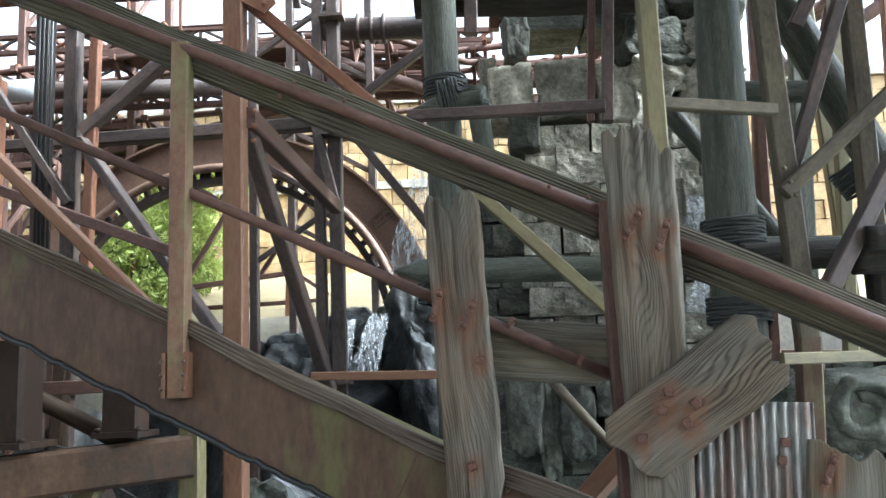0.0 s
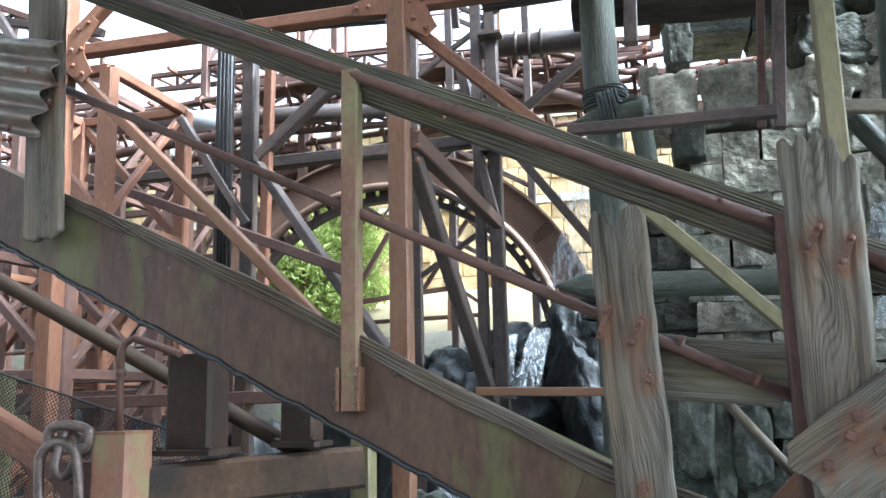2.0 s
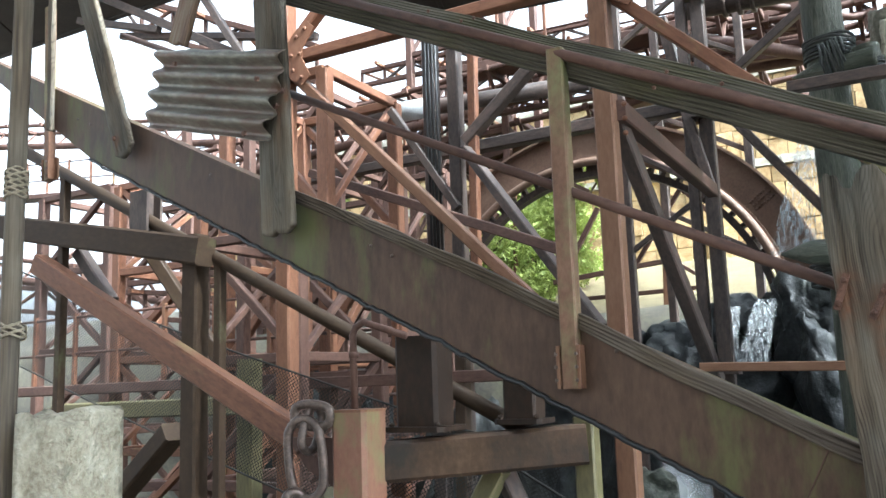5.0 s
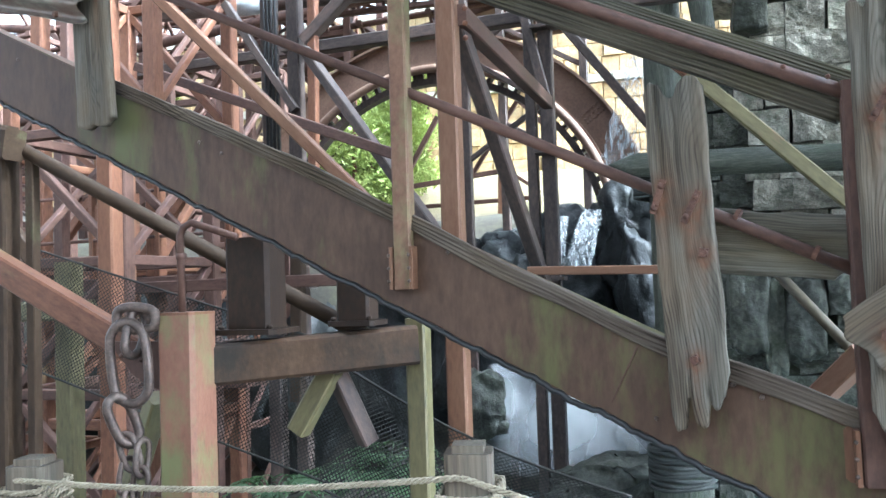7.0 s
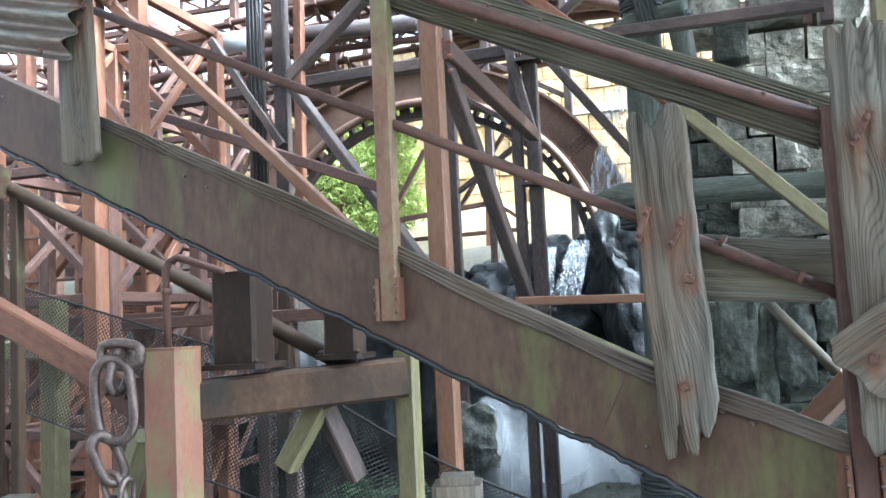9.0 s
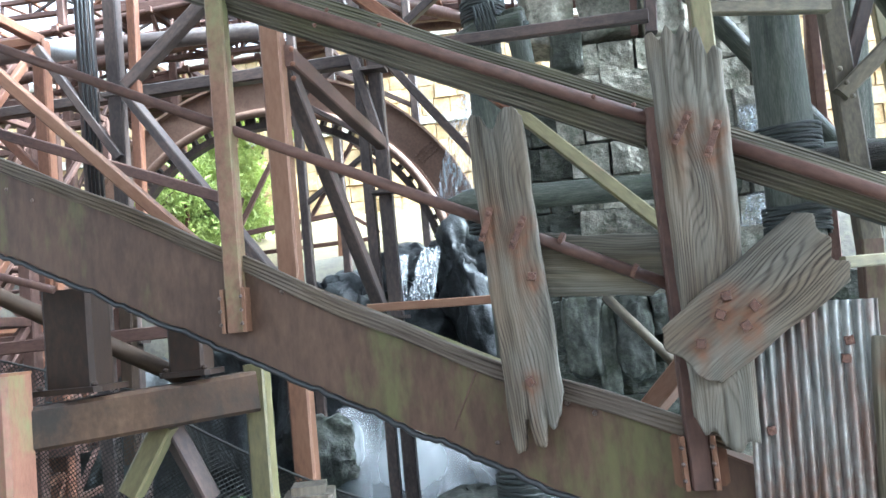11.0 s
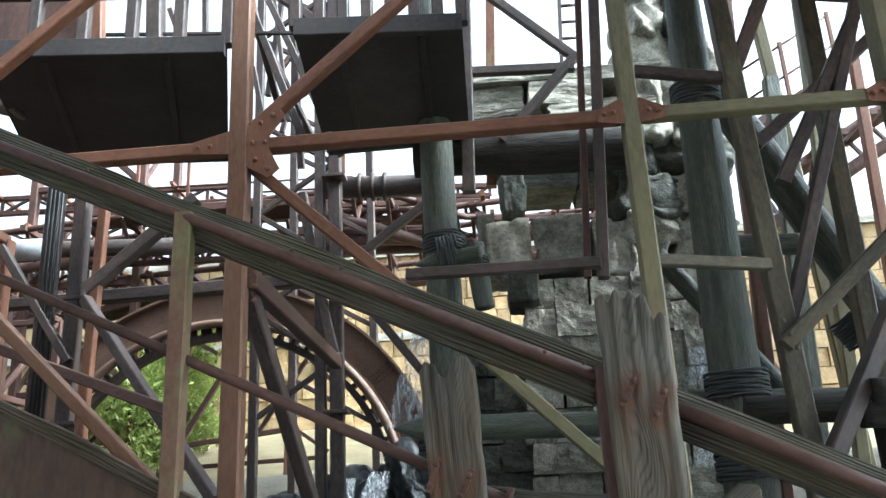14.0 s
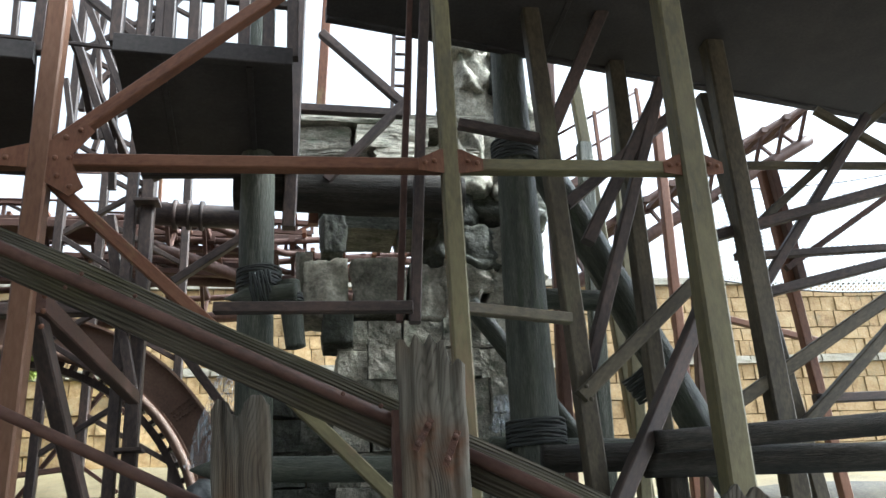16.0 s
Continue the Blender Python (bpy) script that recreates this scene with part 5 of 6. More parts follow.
def boulder_tower():
    """Irregular rounded boulders heaped over the pillar, bulging at mid height."""
    th = thing("temple_tower", (2.1, 8.9, 3.9), "tall tower of rounded mossy grey boulders", "pillar")
    rnd = random.Random(37)
    meshes = [rock_mesh("boulder", 140 + i, (1, 1, 1), 0.42, 9, 0.72) for i in range(8)]
    for me in meshes:
        me.shade_smooth()
    shape = ((3.9, 1.55, 2.42), (4.6, 1.50, 2.62), (5.4, 1.52, 2.76), (6.0, 1.66, 2.70), (6.7, 1.78, 2.64), (8.0, 1.85, 2.50))
    z = 3.9
    while z < 7.8:
        h = rnd.uniform(0.34, 0.52)
        k = max(i for i in range(5) if shape[i][0] <= z + h / 2)
        u = (z + h / 2 - shape[k][0]) / (shape[k + 1][0] - shape[k][0])
        a, b = (shape[k][i] + (shape[k + 1][i] - shape[k][i]) * u for i in (1, 2))
        cut = a + (b - a) * rnd.uniform(0.36, 0.64)
        for x0, x1 in ((a, cut), (cut, b)):
            me = rnd.choice(meshes).copy()
            me.materials.append(MOSSROCK if rnd.random() < 0.3 else ROCK)
            m = pose((x0 + x1) / 2, 8.95 + rnd.uniform(-0.12, 0.08), z + h / 2 + rnd.uniform(-0.05, 0.05), rnd.uniform(-12, 12), rnd.uniform(-14, 14), rnd.uniform(-15, 15)) @ Matrix.Diagonal(((x1 - x0) * 1.12, 0.85, h * 1.18, 1))
            link("boulder", me, None, th, "", m)
        z += h
    core = prism([(1.80, 8.85), (2.35, 8.85), (2.35, 9.2), (1.80, 9.2)], 3.7)
    part("core", core, MORTAR, th, "", Matrix.Translation((0, 0, 3.95)))


boulder_tower()


# ---- supports below the stair ----
def support_frame():
    th = thing("stair_support", (-1.9, 3.7, -1.3), "red-brown steel support frame streaked with green algae", "support frame")
    def upright(top, w, mat, foot=-1.3, name="post"):
        return beam(th, name, (top[0], top[1], foot), top, w, w, mat)
    p = (-2.209, 3.620, 1.479)
    upright(p, 0.195, ALGAEPOST)
    beam(th, "post_cap", (p[0], p[1], p[2]), (p[0], p[1], p[2] + 0.012), 0.2, 0.2, RED)
    beam(th, "cross_beam", (-2.209, 3.720, 1.234), (-1.324, 4.250, 1.288), 0.16, 0.19, WETBEAM)
    q = (-1.330, 4.300, 1.413)
    upright(q, 0.105, GREEN)
    for foot, w, tall in ((Vector((-2.008, 3.900, 1.372)), 0.235, 0.46), (Vector((-1.566, 4.100, 1.393)), 0.17, 0.32)):
        head = foot + Vector((0, 0, tall))
        ped = beam(th, "pedestal", foot, head, w, w * 0.8, PEDESTAL, "box")
        beam(ped, "base_plate", foot, foot + Vector((0, 0, 0.025)), w * 1.45, w * 1.2, PEDESTAL)
        for s in (-1, 1):
            bolt(ped, foot + Vector((s * w * 0.55, -w * 0.45, 0.03)), 0.016, (0, 0, 1), 0, PEDESTAL)
    beam(th, "brace", (-1.714, 4.100, 1.180), (-1.907, 4.100, 0.873), 0.1, 0.1, GREEN)
    beam(th, "brace", (-1.723, 4.150, 1.175), (-1.617, 4.300, 0.790), 0.09, 0.09, DARK)
    # slanting beam that meets the post, with its bolted plate
    beam(th, "slanting_beam", lerp((-3.406, 3.750, 1.733), (-2.443, 3.680, 1.269), -1.6), (-2.443, 3.680, 1.269), 0.10, 0.135, RED)
    pl = plate(th, "gusset_plate", ((-2.632, 3.600, 1.361), (-2.350, 3.600, 1.359), (-2.339, 3.600, 1.127), (-2.492, 3.600, 1.203)), 0.015, MAROON)
    for at in ((-2.545, 3.590, 1.295), (-2.437, 3.590, 1.277), (-2.385, 3.590, 1.200)):
        bolt(pl, at, 0.014, (0, -1, 0), 0, MAROON)
    beam(th, "brace", (-2.582, 3.900, 1.058), (-2.960, 4.100, 0.429), 0.1, 0.1, GREEN)
    pipe = (-2.259, 3.660, 1.484)
    pts = [(pipe[0], 3.66, pipe[2]), (pipe[0] - 0.005, 3.66, pipe[2] + 0.36), (pipe[0] + 0.015, 3.66, pipe[2] + 0.40), (pipe[0] + 0.06, 3.66, pipe[2] + 0.42), (pipe[0] + 0.3, 3.66, pipe[2] + 0.34)]
    part("conduit", tube_path(pts, 0.018, 8), MAROON, th, "thin rusty conduit", None, True)
    beam(th, "conduit_collar", (pipe[0], 3.66, pipe[2] + 0.25), (pipe[0], 3.66, pipe[2] + 0.28), 0.05, 0.05, MAROON, "tube")
    return th


support_frame()


def lower_rail():
    th = thing("lower_handrail", (-1.789, 4.300, 1.420), "brown and yellowed tube rail running down under the stair", "handrail")
    a, b = (-3.861, 4.200, 2.520), (-1.710, 4.200, 1.406)
    beam(th, "tube", lerp(a, b, -0.9), lerp(a, b, 1.15), 0.085, 0.085, DARKBROWN, "tube")
    for k in (-0.6, 0.1):
        p = lerp(a, b, k)
        beam(th, "post", p, (p.x, p.y, -1.3), 0.06, 0.06, DARKBROWN)


lower_rail()


def upper_support():
    th = thing("stair_support", (-4.504, 4.400, 0.567), "brown steel support beam and column under the upper stair", "support frame")
    beam(th, "cross_beam", (-7.761, 4.300, 3.253), (-3.672, 4.100, 2.454), 0.15, 0.18, DARKBROWN)
    foot = (-3.856, 4.200, 2.550)
    beam(th, "column", (foot[0], 4.2, -1.3), (foot[0], 4.2, foot[2] + 0.04), 0.13, 0.13, DARKBROWN)
    beam(th, "pedestal", (-4.317, 4.200, 2.659), Vector((-4.317, 4.200, 2.659)) + Vector((0, 0, 0.28)), 0.16, 0.14, DARK, "beam")
    beam(th, "brace", (-5.106, 4.300, 2.624), (-4.759, 4.300, 2.235), 0.09, 0.09, DARK)
    beam(th, "brace", (-4.490, 4.400, 2.569), (-4.027, 4.600, 1.812), 0.09, 0.09, DARKBROWN)
    beam(th, "brace", (-4.450, 4.600, 1.328), (-5.938, 4.900, 0.310), 0.16, 0.14, DARKBROWN)
    beam(th, "cross_beam", (-6.485, 5.200, 1.459), (-4.114, 5.200, 1.485), 0.14, 0.14, GREEN)
    beam(th, "column", (-4.385, 5.300, 1.830), (-4.388, 5.300, -0.012), 0.15, 0.15, GREEN)
    beam(th, "column", (-4.963, 6.600, 3.356), (-4.981, 6.600, 1.546), 0.2, 0.2, PINK)
    beam(th, "cross_beam", (-4.720, 6.400, 1.633), (-1.552, 6.400, 1.652), 0.08, 0.1, MAROON)
    beam(th, "column", (-5.793, 6.800, 3.503), (-5.823, 6.800, 0.792), 0.11, 0.11, MAROON)
    beam(th, "column", (-3.356, 6.900, 2.226), (-3.407, 6.900, 0.612), 0.11, 0.11, DARKBROWN)
    return th


upper_support()


# ---- chain ----
def chain():
    th = thing("heavy_chain", (-2.406, 3.500, 0.713), "heavy worn iron chain hanging beside the post", "chain")
    def oval(c, h, w, r, spin, tilt):
        m = pose(*c, 0, tilt, spin)
        pts = []
        for k in range(28):
            a = 2 * math.pi * k / 28
            x, z = math.cos(a), math.sin(a)
            z = z * 0.6 + (0.4 if z > 0 else -0.4) * min(1, abs(z) * 2.5)
            pts.append(m @ Vector((x * w, 0, z * h)))
        part("chain_link", tube_path(pts, r, 9, True), CHAIN, th, "", None, True)
    oval((-2.417, 3.480, 1.272), 0.185, 0.088, 0.022, 12, -5)
    oval((-2.392, 3.500, 1.470), 0.052, 0.095, 0.022, 10, 4)
    oval((-2.412, 3.520, 1.405), 0.105, 0.050, 0.020, 80, 18)
    oval((-2.447, 3.470, 1.015), 0.115, 0.050, 0.022, 55, -22)
    oval((-2.432, 3.490, 0.870), 0.085, 0.040, 0.015, 10, -18)
    oval((-2.372, 3.500, 0.845), 0.080, 0.034, 0.014, 75, 8)
    oval((-2.456, 3.500, 0.760), 0.080, 0.038, 0.013, 70, 10)
    oval((-2.385, 3.500, 0.725), 0.080, 0.038, 0.013, 5, 5)
    oval((-2.438, 3.500, 0.640), 0.080, 0.038, 0.013, 80, 5)
    oval((-2.415, 3.500, 0.530), 0.080, 0.038, 0.013, 10, 5)


chain()


# ---- rope fence ----
def rope_mesh(points, r):
    """Three strands laid round a line."""
    bm = bmesh.new()
    pts = [Vector(p) for p in points]
    dense = []
    for a, b in zip(pts[:-1], pts[1:]):
        n = max(2, int((b - a).length / 0.0032))
        dense += [a.lerp(b, k / n) for k in range(n)]
    for s in range(3):
        line, dist = [], 0
        for k, p in enumerate(dense):
            d = (dense[min(k + 1, len(dense) - 1)] - dense[max(k - 1, 0)]).normalized()
            side = d.orthogonal().normalized() if abs(d.z) > 0.9 else d.cross(Vector((0, 0, 1))).normalized()
            up = side.cross(d)
            a = k * 0.36 + s * 2 * math.pi / 3
            line.append(p + (side * math.cos(a) + up * math.sin(a)) * r * 0.57)
        tube_path(line, r * 0.46, 7, False, bm)
    return bm


def rope_fence():
    posts = []
    for top, w, label in (((-0.518, 2.450, 1.156), 0.125, "a"), ((-1.866, 2.350, 1.097), 0.125, "b")):
        x, y, z = top
        th = thing("fence_post", (x, y, 0), "square weathered timber fence post with chamfered top", "post", "rope fence posts")
        bm = prism(outline("box", w, w), z)
        bmesh.ops.bevel(bm, geom=[e for e in bm.edges if all(v.co.z > z - 0.001 for v in e.verts)], offset=0.02, segments=2, affect="EDGES")
        part("post", bm, POSTWOOD, th, "", pose(x, y, 0, 0, 0, 12))
        wrap = []
        for k in range(4 * 16):
            a = 2 * math.pi * k / 16
            c, s = math.cos(a), math.sin(a)
            q = max(abs(c), abs(s))
            wrap.append((x + c / q * (w / 2 + 0.009), y + s / q * (w / 2 + 0.009), z - 0.155 + 0.085 * k / 64 * (1 if label == "b" else 0.5) + 0.02 * math.sin(a)))
        part("rope_wrap", rope_mesh(wrap, 0.0088), ROPE, th, "pale twisted rope wound round the post", None, True)
        posts.append((x, y, z, w))
    th = thing("barrier_rope", (posts[0][0], posts[0][1], 0.9), "pale twisted rope strung between fence posts", "rope")
    b, a = posts
    left, right = Vector((a[0], a[1] - a[3] / 2 - 0.015, a[2] - 0.055)), Vector((b[0], b[1] - b[3] / 2 - 0.015, b[2] - 0.075))
    span = [left.lerp(right, k / 40) + Vector((0, 0, -0.028 * math.sin(math.pi * k / 40))) for k in range(41)]
    part("rope", rope_mesh(span, 0.0092), ROPE, th, "", None, True)
    far = right + Vector((1.9, 0.05, -0.05))
    span = [right.lerp(far, k / 40) + Vector((0, 0, -0.16 * math.sin(math.pi * k / 40))) for k in range(41)]
    part("rope", rope_mesh(span, 0.0092), ROPE, th, "", None, True)
    th2 = thing("fence_post", (far.x, far.y + 0.08, 0), "square weathered timber fence post with chamfered top", "post", "rope fence posts")
    part("post", prism(outline("box", 0.125, 0.125), 1.0), POSTWOOD, th2, "", pose(far.x, far.y + 0.08, 0))


POSTWOOD = wood("pale_post_wood", (0.0378, 0.0288, 0.0194), (0.0714, 0.0576, 0.0396), (0.126, 0.106, 0.0756), (0.85, 0.74, 0.6), 60.0, 30.0, 0.12)
rope_fence()


def stone_post():
    t = (-2.527, 2.200, 1.542)
    me = rock_mesh("limestone_pillar", 91, (0.26, 0.26, t[2]), 0.10, 9, 0.96)
    ob = link("limestone_pillar", me, LIMESTONE, None, "", pose(t[0] - 0.02, t[1] + 0.1, t[2] / 2, 0, 0, 8), True)
    tagged(ob, "pale lichen-spotted limestone gate pillar", "pillar")


stone_post()


# ---- safety nets ----
def net(name, a, b, c, d, cell, r, mat, label, sag=0.08):
    """A wire net between four corners, with a cable along its upper and lower edges."""
    th = thing(name, c, label, "net", "safety nets")
    a, b, c, d = (Vector(p) for p in (a, b, c, d))
    def at(u, v):
        p = a.lerp(b, u).lerp(d.lerp(c, u), v)
        return p + Vector((0, 0.12 * math.sin(math.pi * v) * noise.noise(Vector((u * 4, v * 3, 2))), -sag * math.sin(math.pi * u)))
    nu, nv = int((b - a).length / cell), max(3, int((d - a).length / cell))
    verts, faces = [], []
    def ribbon(p, q):
        k = len(verts)
        w = (q - p).cross(Vector((0, 1, 0))).normalized() * r
        verts.extend((p - w, p + w, q + w, q - w))
        faces.append((k, k + 1, k + 2, k + 3))
    for i in range(nu):
        for j in range(nv):
            p = at(i / nu, j / nv)
            ribbon(p, at((i + 1) / nu, (j + 1) / nv))
            ribbon(at((i + 1) / nu, j / nv), at(i / nu, (j + 1) / nv))
    me = bpy.data.meshes.new("mesh")
    me.from_pydata(verts, [], faces)
    link("mesh", me, mat, th)
    for v in (0, 1):
        part("edge_cable", tube_path([at(u / 40, v) for u in range(41)], 0.008, 6), WIRE, th, "", None, True)
    return th


net("safety_net", (-8.938, 4.900, 3.499), (-1.692, 4.900, 1.130), (-2.070, 4.900, 0.396), (-8.898, 4.900, 2.713), 0.03, 0.0022, WIRE, "dark wire safety net strung below the stair")
net("safety_net", (-1.954, 4.700, 1.149), (-0.352, 4.700, 0.473), (-0.688, 4.600, 0.144), (-2.063, 4.600, 0.473), 0.03, 0.0024, WIRE, "dark wire safety net strung over ferns")

# ---- water and wet rock ----
for k, (at, size) in enumerate((((-1.641, 10.600, 1.972), (0.9, 0.8, 0.9)), ((-0.954, 10.400, 2.012), (0.7, 0.7, 1.1)), ((-1.335, 10.600, 1.399), (1.2, 0.8, 1.0)), ((-2.231, 11.000, 1.815), (1.3, 0.9, 0.8)), ((-0.635, 10.400, 1.349), (1.0, 0.8, 1.6)), ((-2.234, 10.800, 1.443), (1.6, 1.0, 1.2)), ((-2.530, 9.500, 0.181), (0.6, 0.6, 0.7)), ((-0.986, 8.500, -0.335), (1.0, 0.7, 0.45)))):
    b = boulder("wet_rock", at, size, 70 + k, MOSSROCK if k in (6, 7) else WETROCK, "mossy grey rock in the pool" if k in (6, 7) else "wet black rock at the waterfall")
for k in range(14):
    boulder("bank_rock", (-9 + k * 1.25, 11.1 + 0.25 * math.sin(k * 2.3), 0.4 + 0.5 * math.sin(k * 1.7)), (1.5, 1.0, 2.2), 120 + k, WETROCK, "dark wet rock of the pool's far bank")


def fall(a, b, width, label, seed, bulge=0.12, mat=None, holes=0.12):
    """Falling water: a curved ribbon of strands that widens and breaks up."""
    a, b = Vector(a), Vector(b)
    bm = bmesh.new()
    rnd = random.Random(seed)
    thick = bm.verts.layers.float.new("thickness")
    for layer in range(3):
        rows = []
        for j in range(26):
            v = j / 25
            row = []
            for i in range(15):
                u = i / 14 - 0.5
                p = a.lerp(b, v)
                x = u * width * (0.75 + 0.5 * v) + 0.04 * noise.noise(Vector((u * 5, v * 4, seed + layer)))
                y = -bulge * math.sin(v * 2.2) - 0.05 * layer + 0.06 * noise.noise(Vector((u * 9, v * 3, seed + layer * 3)))
                row.append(bm.verts.new((p.x - a.x + x, p.y - a.y + y, p.z - a.z)))
                row[-1][thick] = 1.0 if holes else max(0.0, 1 - 4 * u * u) * math.sin(math.pi * min(1, 0.05 + v)) ** 0.6
            rows.append(row)
        for j in range(25):
            for i in range(14):
                if rnd.random() > holes + 2 * holes * j / 25:
                    bm.faces.new((rows[j][i], rows[j][i + 1], rows[j + 1][i + 1], rows[j + 1][i]))
    ob = part("waterfall", bm, mat or FALLS, None, "", Matrix.Translation(a), True)
    return tagged(ob, label, "waterfall", "waterfalls")


fall((-0.548, 9.400, 3.931), (-0.792, 9.200, 2.708), 0.42, "white waterfall pouring beside the log pillar", 1)
fall((-1.256, 10.100, 2.376), (-1.437, 9.900, 1.683), 0.28, "white water sliding over black rocks", 2)
fall((-1.611, 10.200, 2.326), (-1.639, 10.000, 1.763), 0.10, "thin white trickle over black rocks", 3)
fall((2.015, 8.300, 3.204), (1.953, 8.200, 2.824), 0.2, "thin curtain of water on the temple stones", 4)
fall((1.983, 8.200, 2.387), (1.856, 8.000, 2.077), 0.22, "white water splashing over a stone ledge", 5)
fall((-1.654, 10.000, 0.635), (-1.591, 9.750, -0.646), 1.7, "broad misty fall into the pool", 6, 0.12, MIST, 0)
fall((-2.316, 10.000, 0.634), (-2.362, 9.800, -0.245), 0.6, "broad misty fall into the pool", 7, 0.2, MIST, 0)


# ---- plants ----
def leaf_cloud(bm, centre, radius, count, size, rnd, droop=0.3):
    for _ in range(count):
        d = Vector((rnd.gauss(0, 1), rnd.gauss(0, 1), rnd.gauss(0, 0.8)))
        d.normalize()
        p = Vector(centre) + d * radius * rnd.uniform(0.3, 1.0) ** 0.6
        s = size * rnd.uniform(0.6, 1.4)
        q = Euler((rnd.uniform(-1.2, 1.2), rnd.uniform(-1.2, 1.2), rnd.uniform(0, 6.3))).to_matrix()
        vs = [bm.verts.new(p + q @ Vector(c) * s) for c in ((-0.5, 0, 0), (0, -0.22, 0.06), (0.6, 0, -0.05), (0, 0.22, 0.06))]
        bm.faces.new(vs)


def tree(at, clumps, size, label, seed):
    th = thing("tree", at, label, "tree", "trees")
    rnd = random.Random(seed)
    base = Vector(at)
    trunk = bmesh.new()
    mid = base + Vector((0.1, 0, 0.8))
    tube_path([base + Vector((0, 0, -0.1)), base + Vector((0.05, 0.02, 0.4)), mid], lambda v: 0.11 - 0.04 * v, 8, False, trunk)
    crown = bmesh.new()
    for c, r in clumps:
        c = Vector(c)
        tube_path([mid, lerp(mid, c, 0.5) + Vector((0, 0, 0.15)), c], lambda v: 0.05 - 0.04 * v, 6, False, trunk)
        for _ in range(7):
            o = Vector((rnd.uniform(-1, 1), rnd.uniform(-1, 1), rnd.uniform(-1, 1))) * r * 0.7
            leaf_cloud(crown, c + o, r * 0.55, 330, size, rnd)
    part("trunk", trunk, BARK, th, "", None, True)
    part("crown", crown, LEAF, th)
    return th


c1, c2, c3 = (-5.909, 13.000, 4.407), (-4.953, 12.600, 3.817), (-4.911, 13.200, 4.349)
c4, c5, c6 = (-6.088, 12.600, 3.748), (-5.228, 12.400, 3.392), (-4.547, 12.600, 3.269)
tree((c2[0], 12.9, height(c2[0], 12.9)), ((c1, 0.7), (c2, 0.75), (c3, 0.55), (c4, 0.7), (c5, 0.75), (c6, 0.5)), 0.095, "sunlit yellow-green leafy shrub before the wall", 3)
c1, c2, c3 = (-5.386, 15.000, 5.333), (-6.641, 15.000, 5.297), (-4.621, 15.200, 5.388)
tree((c1[0], 15.2, height(c1[0], 15.2)), ((c1, 0.6), (c2, 0.5), (c3, 0.35)), 0.095, "leafy shrub under the arch, against the wall", 4)
c1, c2, c3 = (-4.890, 14.000, 3.992), (-5.728, 14.000, 4.191), (-9.958, 14.500, 4.769)
tree((c2[0], 14.2, height(c2[0], 14.2)), ((c1, 0.6), (c2, 0.6), (c3, 0.7)), 0.095, "leafy green shrub on the bank", 5)


def fern(at, size, seed, label="dark green fern at the foot of the supports"):
    rnd = random.Random(seed)
    th = thing("fern", at, label, "fern", "ferns")
    for k in range(11):
        a = k * 2.4 + rnd.uniform(-0.3, 0.3)
        d = Vector((math.cos(a), math.sin(a), 0))
        bm = bmesh.new()
        pts = [Vector((0, 0, 0)) + d * size * u + Vector((0, 0, size * (1.3 * u - 1.15 * u * u))) for u in (i / 12 for i in range(13))]
        tube_path(pts, 0.005, 4, False, bm)
        s = Vector((-d.y, d.x, 0))
        for i in range(1, 13):
            w = size * 0.30 * math.sin(math.pi * min(0.97, i / 13 + 0.08))
            for g in (-1, 1):
                vs = [bm.verts.new(pts[i] + o) for o in (Vector((0, 0, 0)), s * g * w * 0.5 + d * w * 0.12 + Vector((0, 0, 0.01)), s * g * w + d * w * 0.4 - Vector((0, 0, w * 0.2)), s * g * w * 0.5 + d * w * 0.42)]
                bm.faces.new(vs)
        part("frond", bm, FERN, th, "", Matrix.Translation(at))
    return th


for k, (x, y, s) in enumerate(((-2.3, 5.2, 0.6), (-1.5, 5.0, 0.55), (-0.9, 5.3, 0.5), (-1.9, 5.8, 0.6), (-4.6, 6.2, 0.8), (-5.4, 7.4, 0.9), (-4.0, 7.2, 0.7), (-6.2, 6.4, 0.8), (-3.1, 6.6, 0.6))):
    fern((x, y, height(x, y)), s, k)
m = (-2.294, 5.900, -0.019)
boulder("earth_mound", (m[0], m[1], (m[2] - 1.3) / 2), (2.0, 1.3, m[2] + 1.4), 131, SOIL, "dark earth mound under the safety net", 0.5, 0.6)
for k, (p, size) in enumerate((((-2.337, 5.450, 0.188), 0.42), ((-2.095, 5.500, 0.243), 0.45), ((-1.802, 5.450, 0.197), 0.38), ((-2.115, 5.800, 0.306), 0.4), ((-2.813, 5.400, 0.157), 0.35))):
    fern(p, size, 40 + k, "bright green fern growing under the net")



